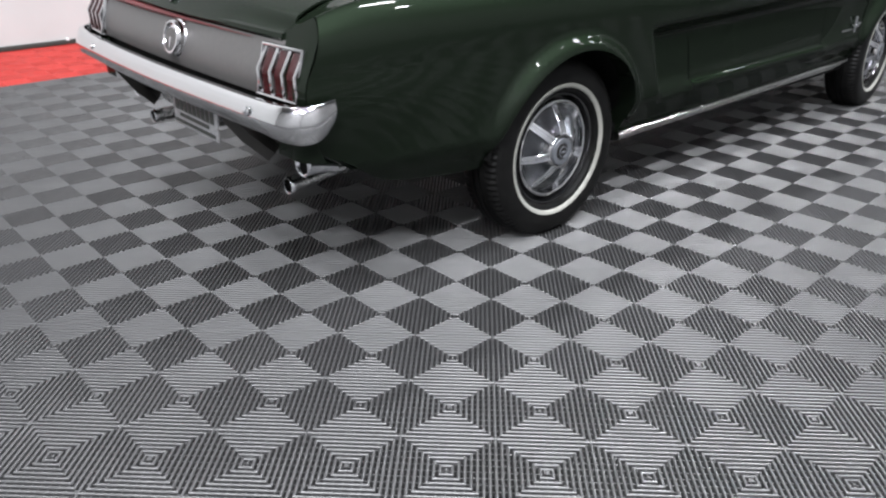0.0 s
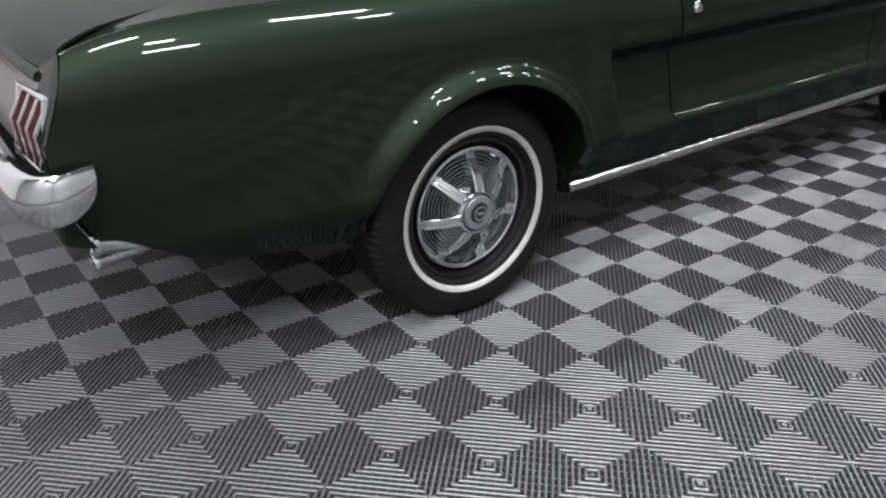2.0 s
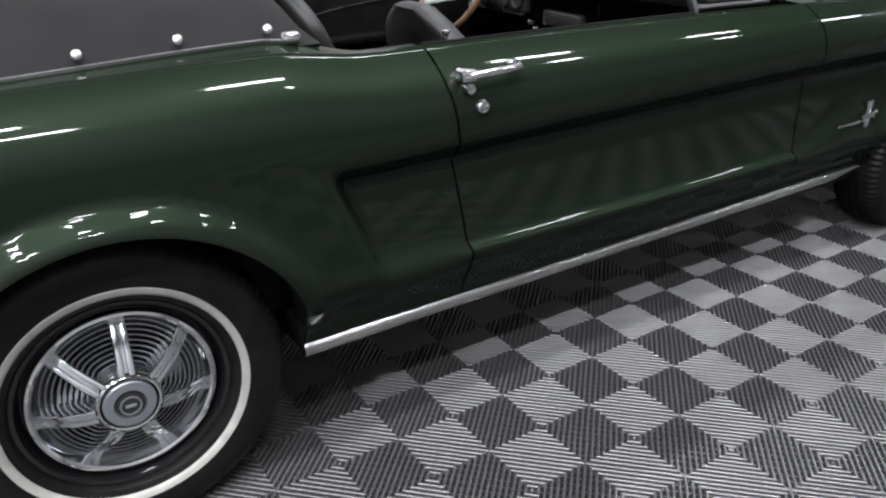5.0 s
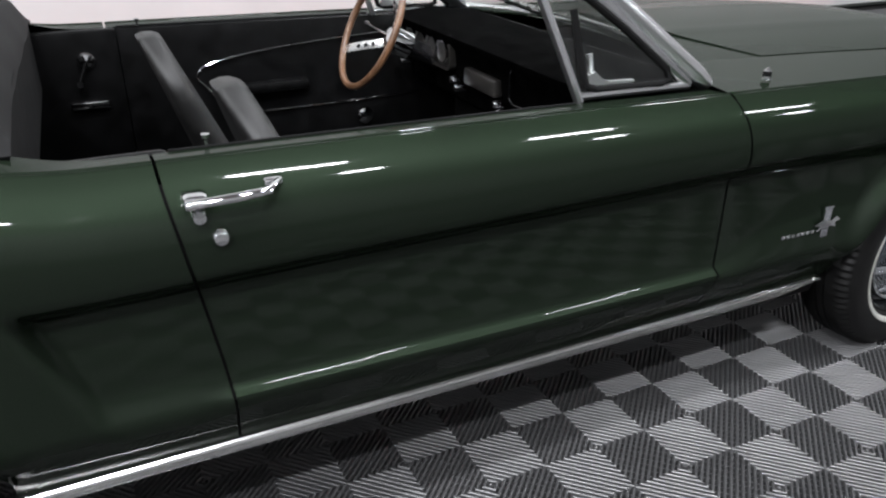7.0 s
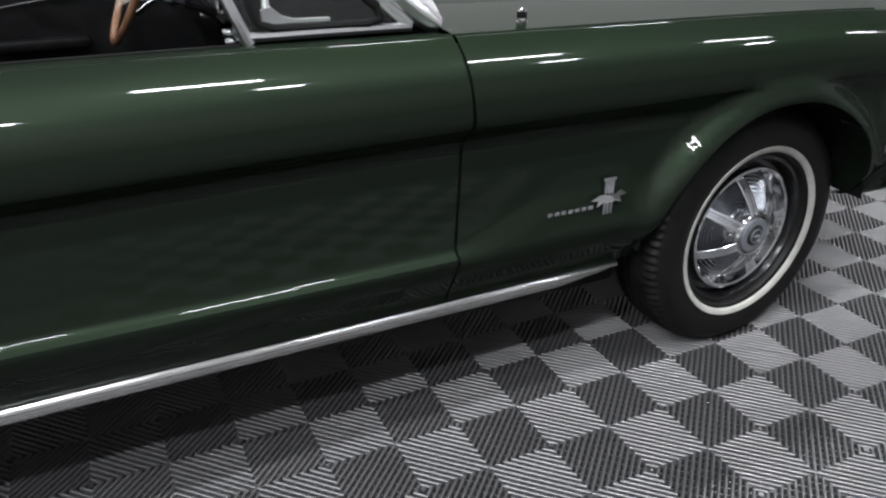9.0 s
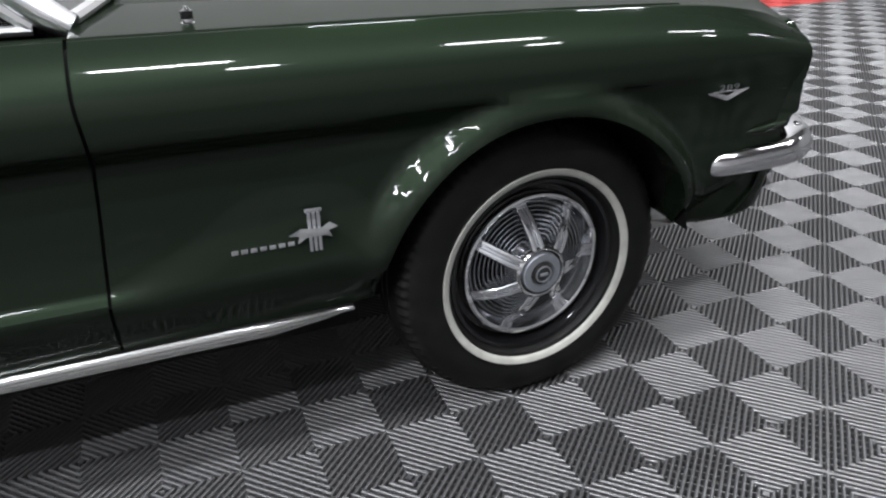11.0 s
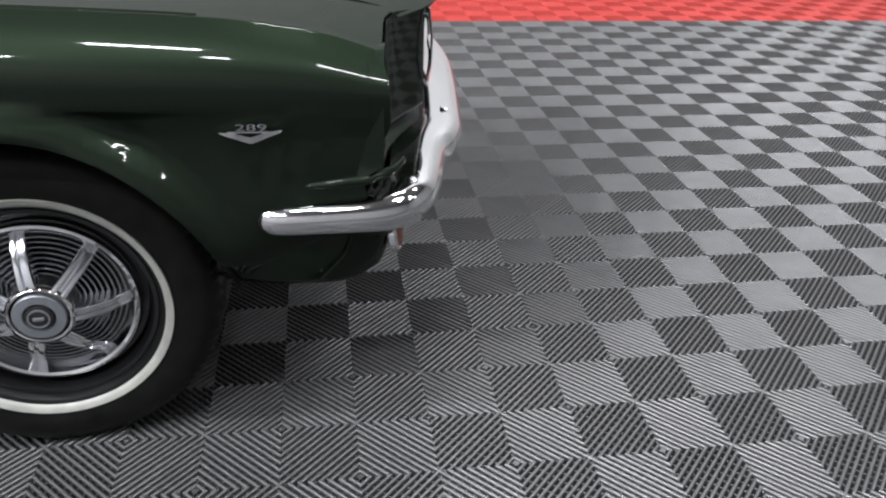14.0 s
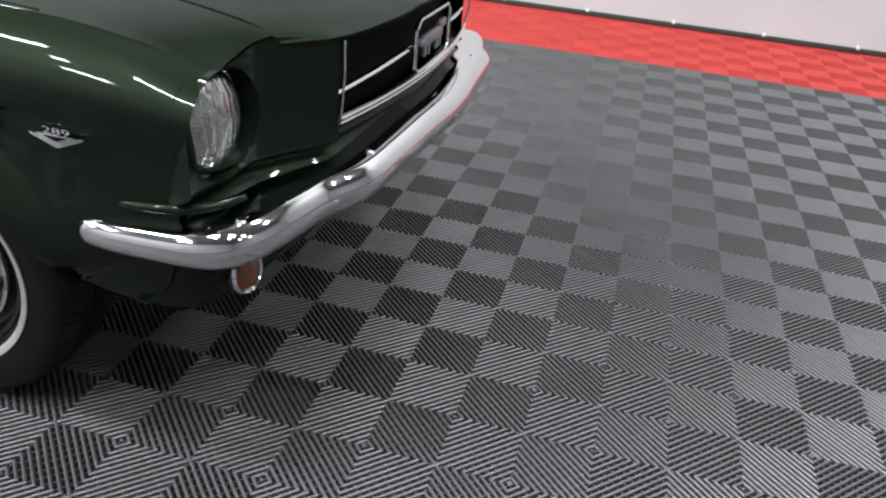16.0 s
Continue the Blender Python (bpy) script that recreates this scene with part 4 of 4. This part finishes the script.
# ---- door furniture ----
hx, hz = 0.722, 0.826
hy = on_side(hx + 0.03, hz - 0.01, 0.0)
hy2 = on_side(hx + 0.14, hz + 0.012, 0.0)
hp = [(hx, hy - 0.030, hz + 0.002), (hx + 0.02, hy - 0.034, hz + 0.004), (hx + 0.08, hy - 0.036, hz + 0.006), (hx + 0.132, hy - 0.033, hz + 0.008), (hx + 0.158, hy2 - 0.010, hz + 0.009)]
handle = part("door_handle", tube_bm(hp, [0.007, 0.010, 0.0108, 0.0095, 0.006], 12, (1.0, 0.75)), chrome, car, "chrome push-button door handle")
part("handle_seat", bm_box(hx - 0.004, hx + 0.036, hy - 0.03, hy + 0.016, hz - 0.010, hz + 0.014, 0.008), chrome, handle)
part("handle_seat", bm_box(hx + 0.132, hx + 0.166, hy2 - 0.014, hy2 + 0.02, hz - 0.001, hz + 0.013, 0.006), chrome, handle)
part("handle_button", lathe_bm([(0.0135, -0.004), (0.0135, 0.020), (0.010, 0.027), (0.0, 0.028)], 24), chrome, handle, m=Matrix.Translation((hx + 0.018, hy - 0.002, hz - 0.024)))
part("door_lock", lathe_bm([(0.016, -0.004), (0.015, 0.007), (0.011, 0.011), (0.005, 0.010), (0.0, 0.010)], 28), chrome, car, "round chrome door lock", m=Matrix.Translation((0.769, on_side(0.769, 0.762, 0), 0.762)))
for s in (-1, 1):
    part("lock_button", join_bm(lathe_bm([(0.004, 0.0), (0.004, 0.014), (0.008, 0.018), (0.008, 0.025), (0.0, 0.027)], 14)), chrome, car, m=Matrix.Translation((0.786, s * 0.666, z_rim(0.786) - 0.002)) @ pose(0, 0, 0, -90, 0, 0))
    part("beltline_rail", tube_bm([(x, s * 0.671, z_rim(x) + 0.001) for x in np.linspace(0.72, 1.56, 12)], 0.003, 8), black, car)

# ---- windscreen, vent windows ----
PB = (1.905, 0.635, 0.872)
PT = (1.42, 0.55, 1.27)
for s in (-1, 1):
    pil = [(PB[0] + 0.035, s * (PB[1] + 0.0), PB[2] - 0.012), (PB[0], s * PB[1], PB[2] + 0.012), (PB[0] + (PT[0] - PB[0]) * 0.5 + 0.012, s * (PB[1] + (PT[1] - PB[1]) * 0.5), PB[2] + (PT[2] - PB[2]) * 0.5), (PT[0], s * PT[1], PT[2])]
    part("windscreen_pillar", tube_bm(pil, [0.034, 0.043, 0.037, 0.033], 12, (1.0, 0.62)), trim, car, "chrome windscreen pillar")
    part("pillar_seal", tube_bm([(p[0] - 0.036, p[1] * 1.005, p[2] - 0.012) for p in pil[1:]], 0.008, 8), black, car)
    vent = part("vent_window_post", tube_bm([(1.580, s * 0.655, 0.856), (1.538, s * 0.640, 0.96), (1.462, s * 0.615, 1.14)], 0.0125, 8, (1.0, 0.8)), trim, car, "chrome vent window post")
    part("vent_sill", tube_bm([(1.572, s * 0.655, 0.868), (1.72, s * 0.655, 0.866), (1.885, s * 0.652, 0.862)], 0.009, 8), trim, vent)
    part("vent_front_rail", tube_bm([(1.885, s * 0.650, 0.866), (1.735, s * 0.632, 0.985), (1.60, s * 0.618, 1.095)], 0.012, 8), trim, vent)
    inner = [(1.565, 1.05), (1.588, 0.92), (1.598, 0.888), (1.625, 0.878), (1.80, 0.874), (1.824, 0.882), (1.818, 0.905), (1.70, 1.0), (1.58, 1.085)]
    part("vent_seal", tube_bm([(x, s * (0.655 - (z - 0.86) * 0.14), z) for x, z in inner], 0.009, 8), black, vent)
    bm = bmesh.new()
    bm.faces.new([bm.verts.new((x, s * (0.655 - (z - 0.86) * 0.14), z)) for x, z in ((1.585, 0.872), (1.855, 0.872), (1.60, 1.09), (1.485, 1.10))])
    pane = part("vent_glass", thicken(bm, 0.004), glass, vent, "clear vent window glass", smooth=False)
    pane.visible_shadow = False
    bm = bmesh.new()
    latch_edge = [(1.607, 0.884), (1.607, 0.910), (1.624, 0.916), (1.644, 0.898), (1.665, 0.891), (1.73, 0.889), (1.73, 0.884)]
    near, back = ([bm.verts.new((x, s * y, z)) for x, z in latch_edge] for y in (0.646, 0.634))
    bm.faces.new(near)
    bm.faces.new(back)
    for k in range(7):
        bm.faces.new((near[k], near[(k + 1) % 7], back[(k + 1) % 7], back[k]))
    bmesh.ops.recalc_face_normals(bm, faces=bm.faces[:])
    part("vent_latch", bm, trim, vent, "bright vent window latch", smooth=False)
    latch_arm = tube_bm([(1.617, s * 0.636, 0.912), (1.619, s * 0.63, 0.935), (1.616, s * 0.626, 0.952)], [0.007, 0.006, 0.008], 10)
    part("latch_lever", latch_arm, trim, vent)
part("windscreen_header", tube_bm([(PT[0] - 0.05 * (1 - (y / 0.55) ** 2), y, PT[2] + 0.01) for y in np.linspace(-0.55, 0.55, 9)], 0.025, 10), chrome, car)
rows = [[(PB[0] + 0.03 + 0.10 * (1 - (y / 0.62) ** 2) + (PT[0] - PB[0] - 0.03 - 0.13 * (1 - (y / 0.62) ** 2)) * v, y * (1 - 0.12 * v), PB[2] - 0.01 + 0.02 * (1 - (y / 0.62) ** 2) + (PT[2] - PB[2]) * v) for v in np.linspace(0, 1, 6)] for y in np.linspace(-0.62, 0.62, 15)]
ws = part("windscreen_glass", thicken(grid_bm(rows), 0.005), glass, car, "curved clear windscreen")
ws.visible_shadow = False
part("windscreen_trim", tube_bm([(PB[0] + 0.04 + 0.10 * (1 - (y / 0.63) ** 2), y, PB[2] + 0.0 + 0.02 * (1 - (y / 0.63) ** 2)) for y in np.linspace(-0.63, 0.63, 21)], 0.012, 8), trim, car, "bright moulding under the windscreen")
# cowl between windscreen and hood
rows = []
for y in np.linspace(-0.47, 0.47, 21):
    xr = 2.295 - 0.15 * (1 - (y / 0.467) ** 2)
    xa = 1.93 + 0.09 * (1 - (y / 0.62) ** 2)
    rows.append([(xa + (xr - xa) * v, y, z_seam(xa + (xr - xa) * v) - 0.001 + 0.03 * (1 - (y / 0.47) ** 2)) for v in np.linspace(0, 1, 8)])
part("cowl_panel", thicken(grid_bm(rows), 0.005), paint, car)
for k in range(7):
    part("cowl_slot", bm_box(2.055, 2.135, -0.28 + k * 0.022, -0.266 + k * 0.022, 0.870, 0.8865 + 0.0014 * k), black, car)
for y in (-0.32, 0.18):
    wp = part("wiper_arm", tube_bm([(2.03, y, 0.885), (2.01, y + 0.05, 0.91), (1.985, y + 0.3, 0.925)], 0.006, 6), steel, car, "thin metal wiper arm")
    part("wiper_blade", tube_bm([(2.01, y + 0.04, 0.895), (1.995, y + 0.3, 0.912), (1.97, y + 0.42, 0.915)], 0.005, 6), black, wp)
ant = part("aerial_base", tube_bm([(2.122, -0.660, 0.836), (2.122, -0.660, 0.850), (2.122, -0.660, 0.857), (2.122, -0.660, 0.872), (2.122, -0.660, 0.882)], [0.022, 0.019, 0.010, 0.009, 0.003], 20), chrome, car, "chrome aerial base on the fender")
part("aerial_collar", tube_bm([(2.122, -0.660, 0.862), (2.122, -0.660, 0.875)], 0.0105, 16), gloss_black, ant)

# ---- cabin ----
part("cabin_floor", bm_box(0.45, 1.98, -0.62, 0.62, 0.28, 0.32), carpet, car)
part("bulkhead", bm_box(1.90, 1.96, -0.64, 0.64, 0.3, 0.86, 0.01), black, car)
part("transmission_tunnel", bm_box(0.5, 1.95, -0.12, 0.12, 0.3, 0.50, 0.05, 3), carpet, car)
part("rear_bulkhead", bm_box(0.02, 0.1, -0.64, 0.64, 0.3, 0.86, 0.01), carpet, car)
for s in (-1, 1):
    tp = part("rear_trim_panel", bm_box(0.12, 0.72, min(s * 0.64, s * 0.675), max(s * 0.64, s * 0.675), 0.34, 0.868, 0.012), vinyl, car, "black vinyl rear side panel")
    part("window_crank", join_bm(lathe_bm([(0.026, 0), (0.026, 0.008), (0.02, 0.015), (0.0, 0.018)], 20), tube_bm([(0, -0.012, 0), (-0.03, -0.02, -0.066)], 0.006, 8), tube_bm([(-0.03, -0.012, -0.066), (-0.03, -0.04, -0.066)], 0.01, 12)), chrome, tp, "chrome window crank", m=Matrix.Translation((0.618, s * 0.64, 0.777)) @ pose(0, 0, 0, 0, 0, 180 if s < 0 else 0))
    part("ash_tray", bm_box(0.55, 0.665, s * 0.632 - 0.006, s * 0.632 + 0.006, 0.625, 0.648, 0.004), chrome, tp)
# rear bench
part("rear_bench", join_bm(bm_box(0.18, 0.62, -0.56, 0.56, 0.32, 0.50, 0.06, 4), bm_box(0.10, 0.28, -0.58, 0.58, 0.46, 0.84, 0.06, 4)), vinyl, car, "black vinyl rear bench seat")


def bucket_seat(y, dx, dz):
    """Cushion, leaning backrest with rounded top and piped edge."""
    cush = part("seat_cushion", bm_box(0.98, 1.42, y - 0.24, y + 0.24, 0.36, 0.52, 0.06, 4), vinyl, car, "black vinyl bucket seat")
    rows = []
    for k in range(17):
        t = k / 16
        w = 0.225 - 0.02 * t - (0.14 * max(0, (t - 0.72) / 0.28) ** 2.2)
        th = 0.062 * (1 - 0.45 * t)
        x = 1.02 - 0.19 * t
        z = 0.46 + 0.485 * t
        ring = []
        for j in range(20):
            a = 2 * math.pi * j / 20
            c, sn = math.cos(a), math.sin(a)
            ring.append((x + th * math.copysign(abs(sn) ** 0.6, sn), y + w * math.copysign(abs(c) ** 0.45, c), z))
        rows.append(ring)
    rows.append([(0.83 + (p[0] - 0.83) * 0.55, y + (p[1] - y) * 0.8, 0.952) for p in rows[-1]])
    bm = grid_bm(rows, False, True)
    bm.verts.ensure_lookup_table()
    bm.faces.new([bm.verts[len(bm.verts) - 20 + k] for k in range(20)])
    part("seat_back", bm, worn_vinyl, cush, "worn grey-black vinyl backrest", angle=70)
    cush.location = (dx, 0, dz)
    return cush


bucket_seat(-0.36, 0.055, -0.047)
bucket_seat(0.36, -0.038, -0.06)
# left door inner panel: bright outline and arm rest
trim_loop = [(1.75, 0.800), (1.435, 0.786), (1.155, 0.762), (1.0, 0.735), (0.956, 0.715), (0.945, 0.692), (0.985, 0.64), (1.02, 0.58), (1.06, 0.558), (1.2, 0.553), (1.53, 0.557), (1.75, 0.565)]
part("door_trim_line", tube_bm([(x, 0.640, z) for x, z in smooth_path(trim_loop, 5)], 0.0028, 6), chrome, car, "thin bright line on the inner door panel")
part("arm_rest", bm_box(1.05, 1.32, 0.60, 0.648, 0.625, 0.66, 0.012), vinyl, car)
part("speaker_knob", lathe_bm([(0.03, 0), (0.03, 0.012), (0.015, 0.02), (0, 0.02)], 20), chrome, car, m=Matrix.Translation((1.529, 0.64, 0.496)))
# dashboard
rows = []
for y in np.linspace(-0.62, 0.62, 17):
    rows.append([(1.94, y, 0.862), (1.80, y, 0.875), (1.68, y, 0.868), (1.655, y, 0.852), (1.66, y, 0.835), (1.69, y, 0.80), (1.70, y, 0.72), (1.72, y, 0.64), (1.78, y, 0.60)])
dash = part("dashboard", thicken(grid_bm(rows), 0.01), dash_pad, car, "black padded dashboard with instruments")
part("instrument_panel", bm_box(1.675, 1.69, 0.20, 0.56, 0.735, 0.845, 0.02, 3), hub_dark, dash, "dark instrument panel with round dials")
for y in (0.25, 0.33, 0.42, 0.51):
    part("dial", spun_x([(0.034, 0.0), (0.034, 0.006), (0.029, 0.006), (0.0, 0.003)], 28), hub_dark, dash, m=Matrix.Translation((1.674, y, 0.79)))
    part("dial_ring", spun_x([(0.036, 0.0), (0.036, 0.009), (0.033, 0.009), (0.033, 0.0)], 28), chrome, dash, m=Matrix.Translation((1.674, y, 0.79)))
part("radio", bm_box(1.672, 1.70, -0.10, 0.10, 0.72, 0.77, 0.006), hub_dark, dash, "chrome and dark radio front")
part("glovebox_trim", tube_bm([(1.678, -0.18, 0.74), (1.678, -0.18, 0.81), (1.672, -0.2, 0.83), (1.672, -0.5, 0.83), (1.678, -0.52, 0.81), (1.678, -0.52, 0.74), (1.68, -0.2, 0.725), (1.678, -0.18, 0.74)], 0.004, 6), chrome, dash)
for y, z in ((0.16, 0.72), (0.13, 0.70), (-0.13, 0.71), (-0.15, 0.69), (0.58, 0.70)):
    part("control_knob", spun_x([(0.012, -0.01), (0.012, 0.02), (0.008, 0.026), (0.0, 0.027)], 16), chrome, dash, m=Matrix.Translation((1.68, y, z)))
# steering wheel
swm = pose(1.466, 0.36, 0.856, 0, -64, 0)
n = 48
rim_pts = [(0.19 * math.cos(2 * math.pi * k / n), 0.19 * math.sin(2 * math.pi * k / n), 0) for k in range(n + 1)]
sw = part("steering_wheel", tube_bm(rim_pts, 0.0112, 10, caps=False), wood_rim, car, "wood-rimmed steering wheel with metal spokes", m=swm)
for a in (0, 120, 240):
    a = radians(a)
    arm = swm @ Matrix.Rotation(a, 4, "Z") @ Matrix.Translation((0.028, 0, -0.082)) @ Matrix.Rotation(radians(-26), 4, "Y")
    part("wheel_spoke", bm_box(0.0, 0.172, -0.016, 0.016, -0.002, 0.002, 0.001), steel, sw, m=arm)
    for r in (0.06, 0.09, 0.12):
        part("spoke_hole", lathe_bm([(0.007, 0.0), (0.007, 0.0035), (0.0, 0.0035)], 14), black, sw, m=arm @ Matrix.Translation((r, 0, 0.0)) @ pose(0, 0, 0, -90, 0, 0))
part("horn_boss", tube_bm([(0, 0, -0.14), (0, 0, -0.09), (0, 0, -0.066), (0, 0, -0.06)], [0.045, 0.042, 0.034, 0.01], 24), chrome, sw, m=swm)
part("steering_column", tube_bm([(1.585, 0.36, 0.798), (1.76, 0.36, 0.715)], 0.03, 16), gloss_black, car)
part("indicator_stalk", tube_bm([(1.565, 0.36, 0.812), (1.50, 0.44, 0.850), (1.49, 0.47, 0.858)], [0.004, 0.004, 0.009], 8), chrome, car)

# ---- folded top under its boot ----
rows = []
for x in np.linspace(-0.43, 0.485, 30):
    t = (x + 0.43) / 0.915
    top = 0.935 + 0.085 * sstep(0.0, 0.35, t) - 0.10 * max(0.0, (t - 0.93) / 0.07) ** 2
    base = z_top(min(max(x, -0.43), 0.40)) - 0.012
    w = 0.60 + 0.09 * sstep(-0.45, -0.2, x)
    row = []
    for k in range(33):
        s2 = k / 16 - 1
        prof = (1 - abs(s2) ** 5.0) ** 0.8
        wrinkle = 0.004 * math.sin(9 * x + 14 * s2) + 0.003 * math.sin(31 * x - 11 * s2)
        row.append((x + 0.02 * math.sin(3 * s2) * 0.2, s2 * w, base + (top - base) * prof + wrinkle * prof))
    rows.append(row)
boot = part("top_boot", thicken(grid_bm(rows), 0.012), boot_vinyl, car, "matte black vinyl cover over the folded top", angle=75)
rows = [[(0.478, y, z) for z in (0.70, 0.80, 0.93 - 0.03 * (abs(y) / 0.66) ** 4)] for y in np.linspace(-0.66, 0.66, 15)]
part("boot_front", grid_bm(rows), boot_vinyl, boot)
for s in (-1, 1):
    for x in (-0.27, -0.11, 0.05, 0.218, 0.385):
        part("snap_stud", lathe_bm([(0.0085, -0.006), (0.0085, 0.0015), (0.006, 0.004), (0.0, 0.005)], 18), trim, boot, m=Matrix.Translation((x, s * (0.60 + 0.09 * sstep(-0.45, -0.2, x) - 0.012), z_top(x) + 0.022)) @ pose(0, 0, 0, -35 if s < 0 else 215, 0, 0))
    part("boot_rail", tube_bm([(x, s * 0.685, z_top(x) - 0.001) for x in np.linspace(-0.27, 0.415, 16)], 0.0085, 8, (1.0, 0.8)), chrome, car, "bright moulding along the folded top")
    part("rail_end", bm_box(0.405, 0.445, s * 0.68 - 0.018, s * 0.68 + 0.018, 0.902, 0.926, 0.010, 3), chrome, car)

# ---- floor tiles ----
def rib_arrays():
    """Round-topped ribs of one square of the lattice, running along its diagonal, with low cross bars."""
    V, F, S = [], [], []
    low, n = -0.0165, 16
    pitch = SQ * math.sqrt(2) / n
    k = math.sqrt(2)

    def cut(s):
        s = min(max(s * k, 0.0), 2 * SQ)
        return [(s, 0.0), (0.0, s)] if s <= SQ else [(SQ, s - SQ), (s - SQ, SQ)]

    def strip(c, section, flip):
        base = len(V)
        for off, z in section:
            for u, v in cut(c + off):
                V.append((SQ - u if flip else u, v, z))
        for q in range(len(section) - 1):
            b = base + 2 * q
            F.append((b, b + 1, b + 3, b + 2) if flip else (b, b + 2, b + 3, b + 1))
            S.append(True)
    h = pitch
    r = 0.26 * h
    round_top = [(-r, low)] + [(-r * math.cos(math.pi * q / 8), -r + r * math.sin(math.pi * q / 8)) for q in range(9)] + [(r, low)]
    for i in range(n):
        strip((i + 1.0) * pitch, round_top, False)
    for i in range(11):
        strip((i + 0.5) * SQ * k / 11, [(-0.0011, low), (-0.0011, -0.0048), (0.0011, -0.0048), (0.0011, low)], True)
    return np.array(V), F


def tile_arrays():
    V0, F0 = rib_arrays()
    V, F = [], []
    # four squares round a middle; ribs make rings round it
    for sx, sy in ((1, 1), (-1, 1), (-1, -1), (1, -1)):
        b = len(V)
        V += [(sx * u, sy * v, w) for u, v, w in V0]
        F += [tuple(b + k for k in (f if sx * sy > 0 else f[::-1])) for f in F0]
    # small square boss in the middle and at each corner
    for cx, cy in ((0, 0),):
        b = len(V)
        e = 0.0075
        V += [(cx - e, cy, 0.0005), (cx, cy - e, 0.0005), (cx + e, cy, 0.0005), (cx, cy + e, 0.0005)]
        F += [(b, b + 1, b + 2, b + 3)]
    return np.array(V), F


TV, TF = tile_arrays()
tile_mesh = {}
for key, mat in (("grey", grey_tile), ("red", red_tile)):
    me = bpy.data.meshes.new("tile")
    me.from_pydata(TV.tolist(), [], TF)
    me.materials.append(mat)
    me.shade_smooth()
    me.set_sharp_from_angle(angle=radians(50))
    tile_mesh[key] = me

I0, I1, J0, J1 = -14, 27, -8, RED_FROM + RED_ROWS      # tiles along and across
near = []
rest = {"grey": [], "red": []}
for ti in range(I0, I1):
    for tj in range(J0, J1):
        key = "red" if tj >= RED_FROM else "grey"
        if -6 <= ti <= 15 and -6 <= tj <= 2 and key == "grey":
            near.append((ti, tj))
        else:
            rest[key].append((ti, tj))
tile_floor = tagged(part("floor_tiles", join_bm(bm_box(X0, X1, Y0, -3.2, -0.012, -0.002), bm_box(X0, -4.14, -3.199, 3.9, -0.012, -0.002), bm_box(8.33, X1, -3.199, 3.9, -0.012, -0.002)), far_tile), "grey ribbed plastic tile flooring with ring pattern", "floor", kind="structure")
near.sort(key=lambda q: (q[0] - 5) ** 2 * 0.3 + (q[1] + 2) ** 2)
for ti, tj in near[:300]:
    ob = new("tile", tile_mesh["grey"])
    ob.parent = tile_floor
    ob.matrix_basis = GRID @ Matrix.Translation(((2 * ti + 1) * SQ, (2 * tj + 1) * SQ, 0))
rest["grey"] += near[300:]
for key, mat in (("grey", grey_tile), ("red", red_tile)):
    cells = (np.array(rest[key], float) * 2 + 1) * SQ
    nv = len(TV)
    allv = np.concatenate([TV + np.array([c[0], c[1], 0]) for c in cells])
    allf = [tuple(k + b * nv for k in f) for b in range(len(cells)) for f in TF]
    me = bpy.data.meshes.new("tile_field")
    me.from_pydata(allv.tolist(), [], allf)
    me.materials.append(mat)
    me.shade_smooth()
    me.set_sharp_from_angle(angle=radians(50))
    ob = new("tile_field", me)
    ob.parent = tile_floor
    ob.matrix_basis = GRID
    tagged(ob, ("grey" if key == "grey" else "bright red") + " ribbed ventilated floor tiles", kind="stuff")
